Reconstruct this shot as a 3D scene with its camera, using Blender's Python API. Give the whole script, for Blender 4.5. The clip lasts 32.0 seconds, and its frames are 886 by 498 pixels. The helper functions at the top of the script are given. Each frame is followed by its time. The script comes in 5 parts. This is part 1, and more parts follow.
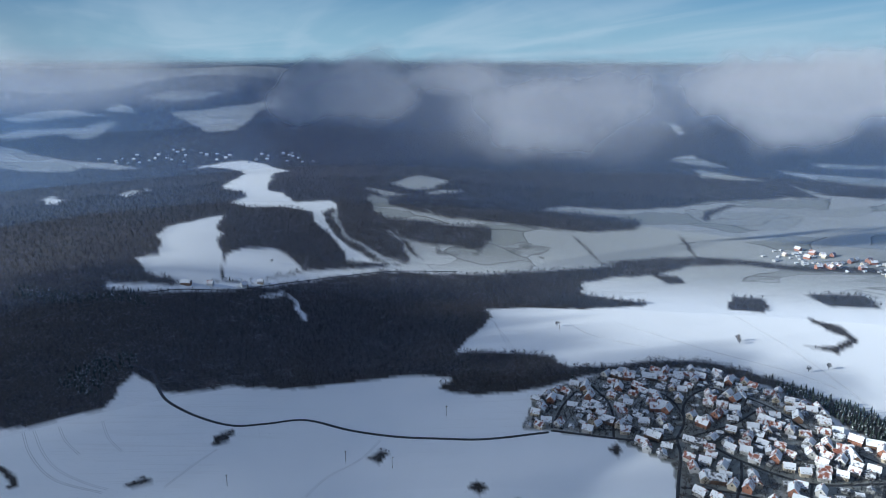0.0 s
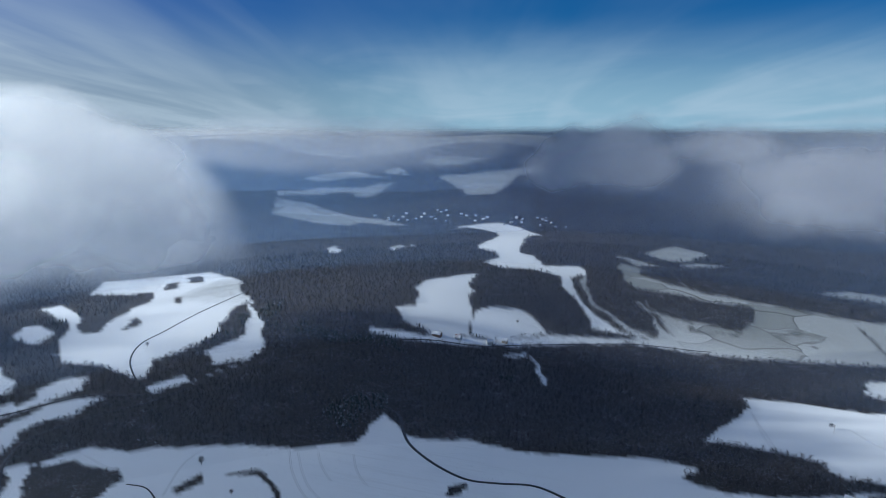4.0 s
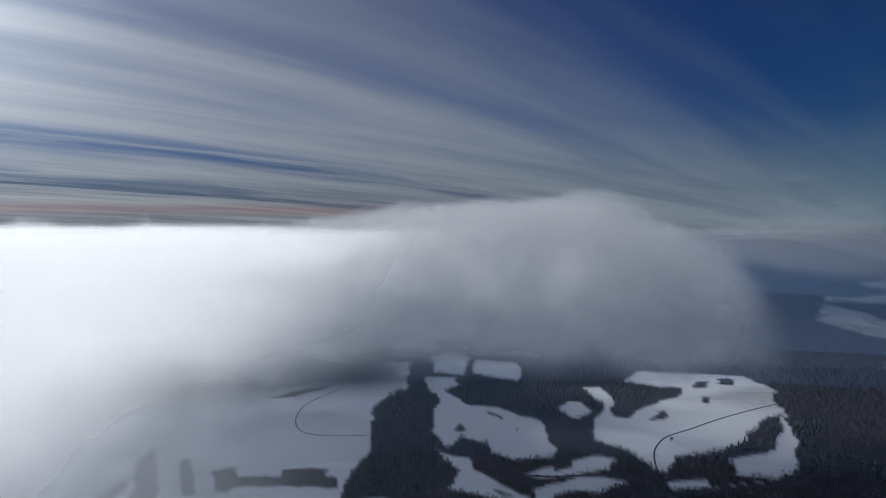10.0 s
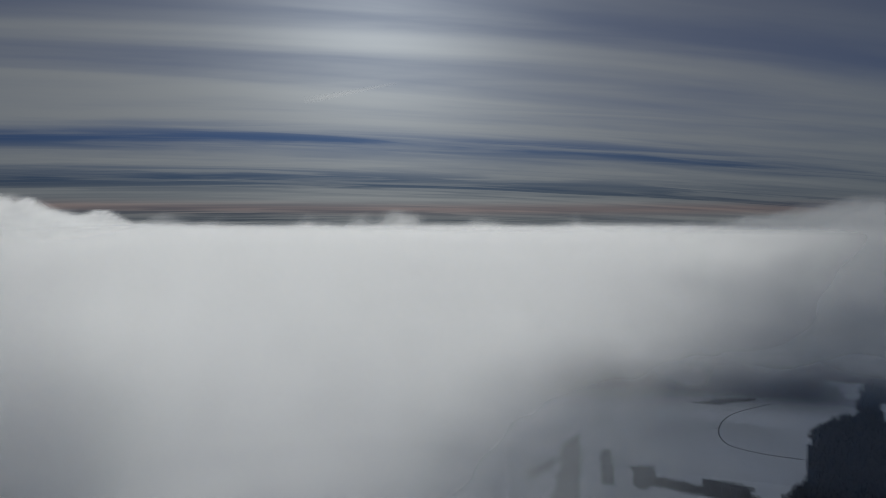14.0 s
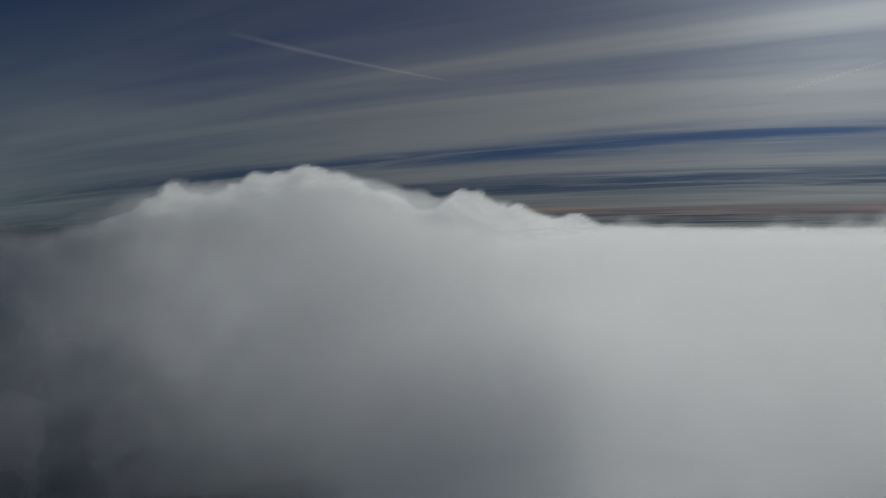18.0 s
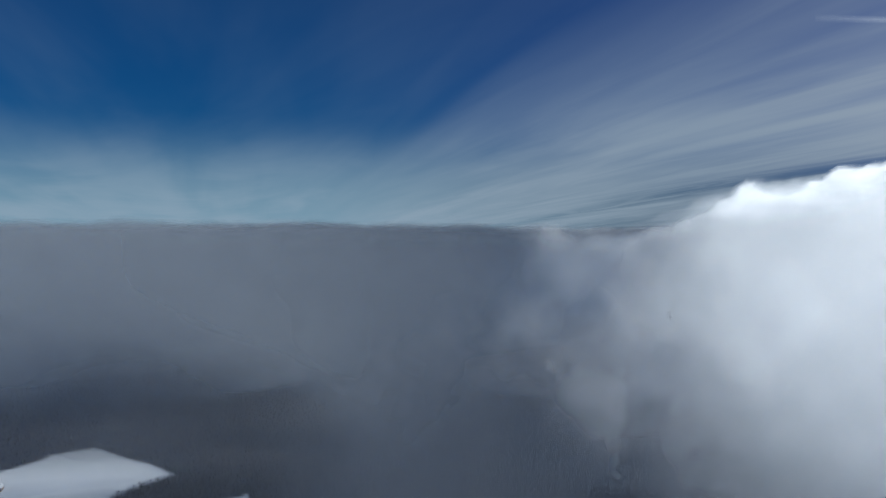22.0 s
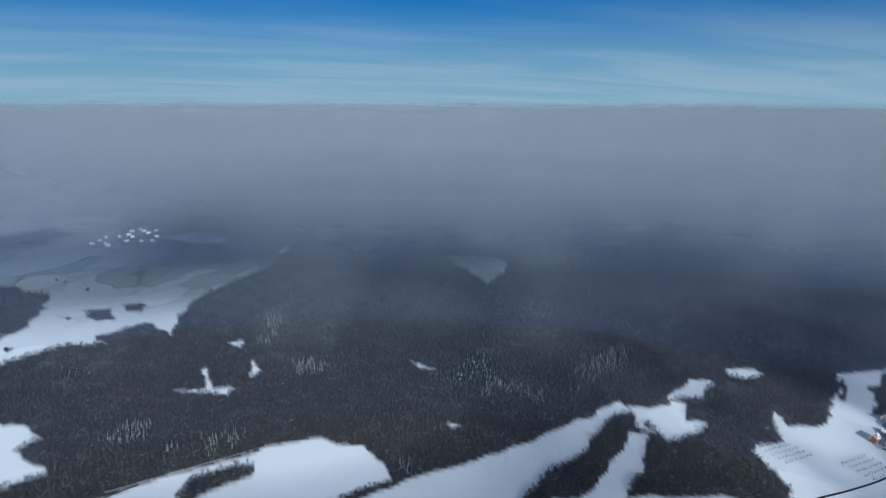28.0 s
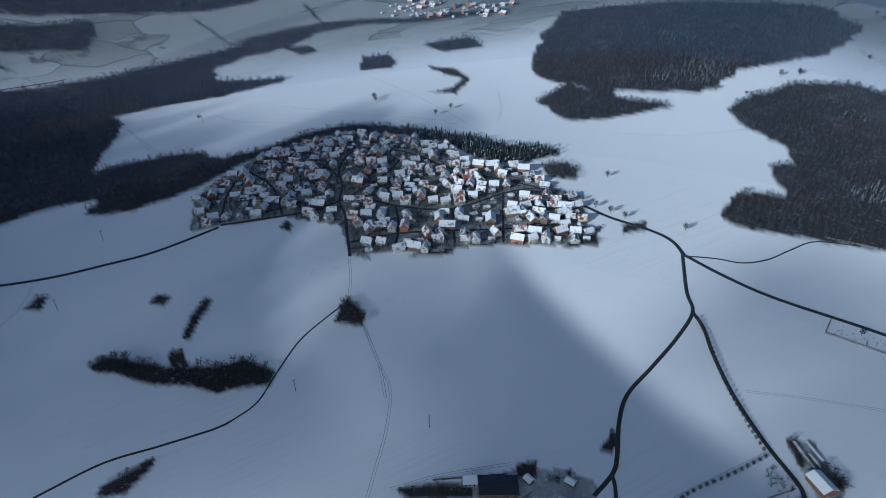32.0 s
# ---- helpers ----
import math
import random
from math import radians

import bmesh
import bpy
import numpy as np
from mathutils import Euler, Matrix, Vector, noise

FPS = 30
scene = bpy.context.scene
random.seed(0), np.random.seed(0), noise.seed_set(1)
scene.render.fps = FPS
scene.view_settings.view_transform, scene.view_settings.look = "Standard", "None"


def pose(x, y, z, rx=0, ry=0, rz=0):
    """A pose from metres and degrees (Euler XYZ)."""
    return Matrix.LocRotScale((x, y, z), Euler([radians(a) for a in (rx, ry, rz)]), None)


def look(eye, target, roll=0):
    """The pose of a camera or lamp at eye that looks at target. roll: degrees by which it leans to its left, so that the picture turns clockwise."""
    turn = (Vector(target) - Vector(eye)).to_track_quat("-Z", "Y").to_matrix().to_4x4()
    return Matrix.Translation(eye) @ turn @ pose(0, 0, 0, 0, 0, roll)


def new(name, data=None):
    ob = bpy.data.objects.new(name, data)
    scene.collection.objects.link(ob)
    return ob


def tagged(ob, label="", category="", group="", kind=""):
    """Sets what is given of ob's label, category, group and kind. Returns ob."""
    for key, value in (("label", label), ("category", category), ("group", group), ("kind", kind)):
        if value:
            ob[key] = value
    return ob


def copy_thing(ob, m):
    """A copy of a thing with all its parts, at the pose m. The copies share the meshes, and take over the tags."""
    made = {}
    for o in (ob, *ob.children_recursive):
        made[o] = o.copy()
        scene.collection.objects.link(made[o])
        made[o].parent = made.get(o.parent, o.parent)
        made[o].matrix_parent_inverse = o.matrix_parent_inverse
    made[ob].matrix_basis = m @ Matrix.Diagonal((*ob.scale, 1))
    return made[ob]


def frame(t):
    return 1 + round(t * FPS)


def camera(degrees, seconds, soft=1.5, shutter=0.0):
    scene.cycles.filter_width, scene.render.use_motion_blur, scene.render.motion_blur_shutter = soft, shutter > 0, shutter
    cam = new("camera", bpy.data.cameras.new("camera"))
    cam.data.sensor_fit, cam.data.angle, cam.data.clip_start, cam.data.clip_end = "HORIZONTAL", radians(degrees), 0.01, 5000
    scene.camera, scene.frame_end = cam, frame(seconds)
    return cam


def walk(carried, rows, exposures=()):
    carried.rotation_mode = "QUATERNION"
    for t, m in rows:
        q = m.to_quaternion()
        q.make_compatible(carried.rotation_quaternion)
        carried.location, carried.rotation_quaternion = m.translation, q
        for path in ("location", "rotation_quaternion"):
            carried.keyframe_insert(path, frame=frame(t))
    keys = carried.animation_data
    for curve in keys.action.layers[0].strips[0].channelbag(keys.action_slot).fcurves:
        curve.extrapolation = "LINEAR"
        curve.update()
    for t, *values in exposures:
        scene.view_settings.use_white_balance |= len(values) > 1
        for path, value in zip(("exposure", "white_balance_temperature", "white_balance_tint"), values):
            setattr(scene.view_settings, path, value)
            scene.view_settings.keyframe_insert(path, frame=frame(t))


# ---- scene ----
# ---- camera: it hangs in the air over the fields and turns on the spot ----
EYE = (0.0, 0.0, 400.0)
cam = camera(65.38, 32.0, 0.8)
# seconds, heading clockwise from +y, tilt, lean
ROWS = [
    (0, 0.00, -15.28, 0.12), (0.5, -1.02, -11.92, 0.15), (1, -2.65, -9.60, 0.12), (1.5, -5.68, -9.69, 0.09), (2, -8.73, -9.80, 0.08),
    (2.5, -11.84, -9.87, 0.07), (3, -14.93, -9.90, 0.09), (3.5, -17.89, -9.91, 0.09), (5.5, -29.77, -9.91, 0.07), (6, -32.72, -9.91, 0.06),
    (6.5, -35.71, -9.92, 0.04), (7, -38.75, -9.87, 0.05), (7.5, -42.98, -6.89, 0.05), (8, -47.28, -2.26, 0.11), (8.5, -51.34, -1.68, 0.09),
    (9, -55.35, -1.71, 0.09), (9.5, -59.34, -1.76, 0.02), (10, -63.35, -1.79, 0.00), (10.5, -67.33, -1.80, -0.07), (11, -71.32, -1.81, -0.14),
    (11.5, -75.40, -1.84, -0.12), (12, -79.41, -1.83, -0.16), (12.5, -83.81, -1.86, 0.10), (13, -88.15, -1.82, 0.10), (13.5, -92.84, -1.86, 0.10),
    (14, -97.47, -1.89, 0.10), (14.5, -102.28, -1.95, 0.10), (16.5, -120.50, -1.93, 0.10), (17, -125.04, -1.85, 0.10), (17.5, -129.65, -1.82, 0.10),
    (18, -134.61, -1.79, 0.10), (18.5, -139.49, -1.78, 0.10), (19, -144.41, -1.77, 0.10), (19.5, -149.34, -1.79, 0.10), (20, -154.43, -1.75, 0.10),
    (20.5, -160.77, -1.75, 0.10), (21, -167.06, -1.81, 0.10), (21.5, -173.27, -1.71, 0.10), (22, -179.72, -1.72, -0.01), (22.5, -186.40, -1.71, -0.04),
    (23, -193.21, -1.69, 0.00), (23.5, -200.08, -1.69, 0.01), (24, -206.99, -1.68, -0.05), (24.5, -213.84, -1.65, -0.07), (26.5, -243.76, -9.03, 0.02),
    (27, -251.96, -11.29, 0.12), (27.5, -260.25, -11.26, 0.19), (28, -267.83, -11.50, 0.23), (28.5, -273.48, -12.37, 0.14), (29, -281.18, -18.79, 0.21),
    (29.5, -288.84, -26.15, 0.30), (30, -296.99, -32.43, 0.16), (30.5, -304.97, -33.17, 0.06), (31, -312.97, -33.21, -0.02), (31.5, -321.01, -33.25, -0.02),
    (32, -329.39, -33.29, -0.09),
]


def aim(yaw, pitch, roll):
    a, b = radians(yaw), radians(pitch)
    return look(EYE, (math.cos(b) * math.sin(a), math.cos(b) * math.cos(a), EYE[2] + math.sin(b)), roll)


walk(cam, [(t, aim(y, p, r)) for t, y, p, r in ROWS],
     [(0, 0.45, 5500, 2), (3, 0.4, 5500, 2), (6.5, 0.2, 5550, 2), (8, -0.1, 5600, 4), (10, -0.8, 5750, 7), (13, -1.45, 6000, 6), (17, -1.85, 6100, 4), (19, -1.8, 6000, 4), (21, -0.8, 5700, 4),
      (23, 0.15, 5400, 2), (24.5, 0.3, 5350, 1), (26.5, 0.3, 5400, 1), (28, 0.1, 5300, 0), (29, -0.05, 5200, 0), (30, -0.22, 5150, 0), (32, -0.3, 5100, 1)])
scene.cycles.transparent_max_bounces = 64

# ---- sun and sky ----
SUN_AZ, SUN_EL = radians(-102.9), radians(19.5)
SUN_DIR = Vector((math.cos(SUN_EL) * math.sin(SUN_AZ), math.cos(SUN_EL) * math.cos(SUN_AZ), math.sin(SUN_EL)))
sun_data = bpy.data.lights.new("sun", "SUN")
sun_data.energy, sun_data.angle, sun_data.color = 5.0, radians(0.6), (1.0, 0.93, 0.84)
sun = new("sun", sun_data)
sun.matrix_world = look((0, 0, 600), Vector((0, 0, 600)) - SUN_DIR)


def rgb(r, gr, b):
    return (r, gr, b, 1.0)


class Nodes:
    """Short hand for building a node tree."""

    def __init__(self, tree):
        self.tree = tree
        tree.nodes.clear()

    def add(self, kind, ins=(), **props):
        n = self.tree.nodes.new(kind)
        for k, v in props.items():
            setattr(n, k, v)
        for k, v in dict(ins).items():
            s = n.inputs[k]
            if isinstance(v, bpy.types.NodeSocket):
                self.tree.links.new(v, s)
            else:
                s.default_value = v
        return n

    def math(self, op, a, b=0.0, c=0.0):
        return self.add("ShaderNodeMath", {0: a, 1: b, 2: c}, operation=op).outputs[0]

    def mix(self, f, a, b):
        n = self.add("ShaderNodeMix", {0: f, 6: a, 7: b}, data_type="RGBA")
        return n.outputs[2]

    def noise(self, vec, scale, detail=4.0, rough=0.55, dist=0.0):
        return self.add("ShaderNodeTexNoise", {"Vector": vec, "Scale": scale, "Detail": detail, "Roughness": rough, "Distortion": dist}).outputs[0]

    def ramp(self, f, lo, hi):
        return self.add("ShaderNodeMapRange", {0: f, 1: lo, 2: hi, 3: 0.0, 4: 1.0}, interpolation_type="SMOOTHSTEP").outputs[0]


world = bpy.data.worlds.new("sky")
scene.world = world
world.use_nodes = True
g = Nodes(world.node_tree)
co = g.add("ShaderNodeTexCoord").outputs["Generated"]
sky = g.add("ShaderNodeTexSky", sky_type="NISHITA", sun_disc=False, sun_elevation=SUN_EL, sun_rotation=SUN_AZ, altitude=600.0, air_density=1.0, dust_density=0.6, ozone_density=2.5)
xyz = g.add("ShaderNodeSeparateXYZ", {0: co})
# a sheet of high ice cloud: its streaks run along one heading, U along them and V across, as seen on a high level plane
DRIFT, ACROSS = radians(-20), radians(-110)
rise = g.math("ADD", g.math("MAXIMUM", xyz.outputs[2], 0.0), 0.08)


def along(az):
    return g.math("DIVIDE", g.add("ShaderNodeVectorMath", {0: co, 1: (math.sin(az), math.cos(az), 0.0)}, operation="DOT_PRODUCT").outputs["Value"], rise)


def plane(fu, fv, shift=0.0):
    return g.add("ShaderNodeCombineXYZ", {0: g.math("MULTIPLY", U, fu), 1: g.math("MULTIPLY", V, fv), 2: shift}).outputs[0]


def hump(x, mid, wide):
    q = g.math("DIVIDE", g.math("SUBTRACT", x, mid), wide)
    return g.math("EXPONENT", g.math("MULTIPLY", g.math("MULTIPLY", q, q), -1.0))


U, V = along(DRIFT), along(ACROSS)
toward = g.math("MAXIMUM", g.add("ShaderNodeVectorMath", {0: co, 1: tuple(SUN_DIR)}, operation="DOT_PRODUCT").outputs["Value"], 0.0)
near_sun = g.math("POWER", toward, 4.0)
away = g.math("SUBTRACT", 1.0, g.ramp(toward, 0.0, 0.75))
low = g.math("SUBTRACT", 1.0, g.ramp(xyz.outputs[2], 0.0, 0.16))
broad = g.noise(plane(0.10, 0.75), 1.0, 3.0, 0.5, 0.5)
streak = g.noise(plane(0.13, 1.05, 3.0), 1.0, 3.5, 0.5, 0.8)
wisps = g.noise(plane(0.34, 0.62, 7.0), 1.0, 4.0, 0.52, 0.9)
fleck = g.noise(plane(0.5, 2.6, 11.0), 1.0, 4.0, 0.55, 0.8)
wave = g.math("ADD", V, g.math("MULTIPLY", g.math("SUBTRACT", g.noise(plane(0.16, 0.25, 5.0), 1.0, 2.0), 0.5), 1.1))
# the sheet thickens across the streaks; two clear lanes run along it, low down
sheet = g.ramp(g.math("ADD", wave, g.math("MULTIPLY", g.math("SUBTRACT", broad, 0.5), 3.6)), 0.6, 3.4)
grain = g.math("ADD", g.math("MULTIPLY", streak, 0.6), g.math("ADD", g.math("MULTIPLY", fleck, 0.22), g.math("MULTIPLY", wisps, 0.18)))
sheet = g.math("MULTIPLY", sheet, g.math("ADD", 0.5, g.math("MULTIPLY", g.ramp(grain, 0.34, 0.62), 0.5)))
lanes = g.math("ADD", g.math("MULTIPLY", hump(wave, 5.05, 0.36), 0.85), g.math("ADD", g.math("MULTIPLY", hump(wave, 7.0, 0.75), 0.9), g.math("MULTIPLY", g.ramp(wave, 9.0, 10.2), 0.8)))
lanes = g.math("MULTIPLY", lanes, g.math("ADD", 0.45, g.math("MULTIPLY", g.ramp(fleck, 0.62, 0.40), 0.55)))
sheet = g.math("MULTIPLY", sheet, g.math("SUBTRACT", 1.0, g.math("MULTIPLY", lanes, g.ramp(V, 3.0, 4.6))))
loose = g.math("MULTIPLY", g.ramp(g.math("ADD", g.math("MULTIPLY", wisps, 0.55), g.math("MULTIPLY", streak, 0.45)), 0.38, 0.66), g.math("ADD", 0.08, g.math("MULTIPLY", low, 0.5)))
veil = g.math("MAXIMUM", sheet, loose)
# Added veil over the unseen upper sky, to brighten the shaded ground.
veil = g.math("MAXIMUM", veil, g.math("MULTIPLY", g.ramp(xyz.outputs[2], 0.36, 0.7), 0.4))
glow = g.math("ADD", 7.0, g.math("ADD", g.math("MULTIPLY", near_sun, 7.5), g.math("MULTIPLY", g.math("POWER", toward, 24.0), 7.0)))
glow = g.math("ADD", glow, g.math("MULTIPLY", g.math("POWER", toward, 70.0), 20.0))
glow = g.math("ADD", glow, g.math("MULTIPLY", away, 2.2))
blush = g.math("MULTIPLY", hump(xyz.outputs[2], 0.024, 0.008), g.ramp(toward, 0.55, 0.85))
tint = g.mix(blush, g.mix(g.ramp(toward, 0.5, 0.95), rgb(0.88, 0.97, 1.06), rgb(1.0, 0.99, 0.96)), rgb(1.0, 0.76, 0.70))
lit = g.add("ShaderNodeVectorMath", {0: tint, "Scale": glow}, operation="SCALE").outputs[0]
above = g.ramp(xyz.outputs[2], -0.02, 0.006)
deep = g.add("ShaderNodeVectorMath", {0: sky.outputs[0], 1: g.mix(away, rgb(0.18, 0.34, 0.78), rgb(0.17, 0.52, 0.95))}, operation="MULTIPLY").outputs[0]
clear = g.mix(g.math("MULTIPLY", low, 0.85), deep, g.mix(away, rgb(1.7, 2.05, 2.8), rgb(5.7, 7.8, 9.1)))
colour = g.mix(g.math("MULTIPLY", g.math("MULTIPLY", veil, 0.85), above), clear, lit)
back = g.add("ShaderNodeBackground", {"Color": colour, "Strength": 0.05})
g.tree.links.new(back.outputs[0], g.add("ShaderNodeOutputWorld").inputs[0])

# ---- materials ----


def material(name):
    m = bpy.data.materials.new(name)
    m.use_nodes = True
    return m, Nodes(m.node_tree)


def finish(g, shader):
    g.tree.links.new(shader, g.add("ShaderNodeOutputMaterial").inputs[0])


def surface(g, colour, rough=0.8, bump=None, dist=0.1, strength=0.5, **more):
    ins = {"Base Color": colour, "Roughness": rough}
    ins.update(more)
    if bump is not None:
        ins["Normal"] = g.add("ShaderNodeBump", {"Height": bump, "Distance": dist, "Strength": strength}).outputs[0]
    finish(g, g.add("ShaderNodeBsdfPrincipled", ins).outputs[0])


def make_ground():
    m, g = material("snow_and_woodland_floor")
    p = g.add("ShaderNodeNewGeometry").outputs["Position"]
    big, mid, fine = g.noise(p, 0.004, 5), g.noise(p, 0.03, 6, 0.6), g.noise(p, 0.35, 5, 0.65)
    furrow = g.noise(g.add("ShaderNodeMapping", {0: p, "Rotation": (0, 0, radians(28)), "Scale": (0.012, 0.30, 0.1)}).outputs[0], 1.0, 3)
    wood = g.add("ShaderNodeAttribute", attribute_name="wood").outputs["Fac"]
    thin = g.add("ShaderNodeAttribute", attribute_name="thin").outputs["Fac"]
    snow = g.mix(mid, rgb(0.78, 0.80, 0.83), rgb(0.86, 0.87, 0.89))
    snow = g.mix(g.math("MULTIPLY", g.ramp(furrow, 0.50, 0.68), g.math("MULTIPLY", g.ramp(big, 0.45, 0.6), 0.12)), snow, rgb(0.45, 0.44, 0.42))
    bare = g.ramp(g.math("ADD", g.math("MULTIPLY", mid, 0.6), g.math("MULTIPLY", fine, 0.4)), 0.60, 0.72)
    snow = g.mix(g.math("MULTIPLY", bare, 0.25), snow, rgb(0.30, 0.28, 0.22))
    grass = g.mix(g.ramp(fine, 0.35, 0.7), rgb(0.10, 0.10, 0.075), rgb(0.45, 0.46, 0.46))
    snow = g.mix(g.math("MULTIPLY", thin, g.ramp(fine, 0.3, 0.6)), snow, grass)
    bent = g.add("ShaderNodeVectorMath", {0: p, 1: g.add("ShaderNodeVectorMath", {0: g.add("ShaderNodeTexNoise", {"Vector": p, "Scale": 0.006}).outputs["Color"], "Scale": 150.0}, operation="SCALE").outputs[0]}, operation="ADD").outputs[0]
    lay = g.add("ShaderNodeMapping", {0: bent, "Rotation": (0, 0, radians(-22)), "Scale": (0.005, 0.013, 0.0)}).outputs[0]
    plot = g.add("ShaderNodeTexVoronoi", {"Vector": lay, "Scale": 1.0, "Randomness": 0.85}).outputs["Color"]
    shade = g.add("ShaderNodeSeparateColor", {0: plot}).outputs[0]
    rim = g.add("ShaderNodeTexVoronoi", {"Vector": lay, "Scale": 1.0, "Randomness": 0.85}, feature="DISTANCE_TO_EDGE").outputs["Distance"]
    # Field stubble through thin snow, toned darker to stand in for cloud shade.
    shaded_stubble = g.mix(fine, rgb(0.11, 0.115, 0.085), rgb(0.30, 0.31, 0.31))
    snow = g.mix(g.math("MULTIPLY", thin, g.math("ADD", 0.5, g.math("MULTIPLY", g.ramp(shade, 0.3, 0.9), 0.45))), snow, shaded_stubble)
    hedge = g.math("MULTIPLY", g.math("SUBTRACT", 1.0, g.ramp(rim, 0.01, 0.035)), g.ramp(g.math("ADD", mid, shade), 0.95, 1.2))
    snow = g.mix(g.math("MULTIPLY", g.math("MULTIPLY", thin, hedge), 0.6), snow, rgb(0.05, 0.045, 0.04))
    litter = g.mix(g.ramp(g.math("ADD", fine, g.math("MULTIPLY", g.math("SUBTRACT", mid, 0.5), 0.5)), 0.58, 0.74), rgb(0.035, 0.030, 0.027), rgb(0.32, 0.33, 0.35))
    litter = g.mix(g.ramp(mid, 0.60, 0.75), litter, rgb(0.07, 0.055, 0.045))
    height_map = g.math("ADD", g.math("MULTIPLY", mid, 2.0), g.math("ADD", g.math("MULTIPLY", fine, 0.3), g.math("MULTIPLY", furrow, 0.3)))
    surface(g, g.mix(wood, snow, litter), 0.75, height_map, 0.5, 0.35)
    return m


def make_road():
    m, g = material("wet_asphalt")
    p = g.add("ShaderNodeNewGeometry").outputs["Position"]
    n = g.noise(p, 0.25, 6, 0.7)
    surface(g, g.mix(g.ramp(n, 0.62, 0.8), rgb(0.03, 0.031, 0.034), rgb(0.35, 0.36, 0.38)), 0.55)
    return m


def make_bark():
    m, g = material("bare_twigs")
    r = g.add("ShaderNodeNewGeometry").outputs["Random Per Island"]
    stand = g.ramp(g.noise(g.add("ShaderNodeNewGeometry").outputs["Position"], 0.007, 4, 0.6), 0.40, 0.62)
    clump = g.noise(g.add("ShaderNodeNewGeometry").outputs["Position"], 0.035, 5, 0.65)
    c = g.mix(g.math("MULTIPLY", r, g.ramp(clump, 0.32, 0.62)), rgb(0.010, 0.012, 0.016), g.mix(stand, rgb(0.047, 0.053, 0.066), rgb(0.086, 0.062, 0.055)))
    c = g.mix(g.ramp(r, 0.90, 0.95), c, rgb(0.20, 0.20, 0.20))
    surface(g, c, 0.95)
    return m


def make_conifer(name, lo, hi, load=0.5, white=0.72):
    m, g = material(name)
    geo = g.add("ShaderNodeNewGeometry")
    nz = g.add("ShaderNodeSeparateXYZ", {0: geo.outputs["Normal"]}).outputs[2]
    n = g.noise(geo.outputs["Position"], 0.9, 4, 0.7)
    snow = g.math("MULTIPLY", g.ramp(n, load, load + 0.12), g.ramp(nz, 0.1, 0.4))
    snow = g.math("MULTIPLY", snow, g.ramp(geo.outputs["Random Per Island"], lo, hi))
    surface(g, g.mix(snow, rgb(0.012, 0.022, 0.018), rgb(white, white * 1.03, white * 1.07)), 0.9)
    return m


def plain(name, a, b, scale=1.0, rough=0.8, **more):
    m, g = material(name)
    p = g.add("ShaderNodeTexCoord").outputs["Object"]
    r = g.add("ShaderNodeObjectInfo").outputs["Random"]
    n = g.math("ADD", g.math("MULTIPLY", g.noise(p, scale, 5, 0.6), 0.6), g.math("MULTIPLY", r, 0.4))
    surface(g, g.mix(n, rgb(*a), rgb(*b)), rough, **more)
    return m


def make_roof(name, tile):
    m, g = material(name)
    p = g.add("ShaderNodeNewGeometry").outputs["Position"]
    r = g.add("ShaderNodeObjectInfo").outputs["Random"]
    n = g.math("ADD", g.noise(p, 0.25, 5, 0.65), g.math("MULTIPLY", r, 0.20))
    rows = g.add("ShaderNodeTexWave", {"Vector": g.add("ShaderNodeTexCoord").outputs["Object"], "Scale": 1.1, "Distortion": 0.5}).outputs[1]
    surface(g, g.mix(g.ramp(n, 0.60, 0.74), rgb(0.72, 0.74, 0.77), rgb(*tile)), 0.8, rows, 0.05, 0.3)
    return m


def make_cloud(name, tone, through_=0.74, round_=0.0):
    """Vapour: light is scattered back and let through; round_ turns the shading towards the sky, as on soft heaps."""
    m, g = material(name)
    a = g.add("ShaderNodeAttribute", attribute_name="vapour").outputs["Fac"]
    w = rgb(*tone)
    n = g.add("ShaderNodeNewGeometry").outputs["Normal"]
    lean = [g.add("ShaderNodeVectorMath", {0: g.add("ShaderNodeVectorMath", {0: n, 1: (0, 0, k * round_)}, operation="ADD").outputs[0]}, operation="NORMALIZE").outputs[0] for k in (1, -1)]
    body = g.add("ShaderNodeMixShader", {0: through_, 1: g.add("ShaderNodeBsdfDiffuse", {"Color": w, "Normal": lean[0]}).outputs[0], 2: g.add("ShaderNodeBsdfTranslucent", {"Color": w, "Normal": lean[1]}).outputs[0]})
    finish(g, g.add("ShaderNodeMixShader", {0: a, 1: g.add("ShaderNodeBsdfTransparent").outputs[0], 2: body.outputs[0]}).outputs[0])
    return m


GROUND, ROAD, BARK, NEEDLES, CLOUD = make_ground(), make_road(), make_bark(), make_conifer("snowy_needles", 0.45, 1.0), make_cloud("cloud_vapour", (0.97, 0.975, 0.98), 0.86)
BANK = make_cloud("white_vapour", (0.94, 0.95, 0.96), 0.45, 0.5)
PUFF = make_cloud("lilac_vapour", (0.84, 0.85, 0.90), 0.62, 1.6)
# Darker copy of the vapour; its grey tone stands in for cloud shade.
SHADED_MIST = make_cloud("shaded_grey_mist", (0.58, 0.62, 0.67), 0.64, 2.6)
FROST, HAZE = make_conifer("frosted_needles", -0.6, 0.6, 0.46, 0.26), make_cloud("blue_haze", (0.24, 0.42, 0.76))
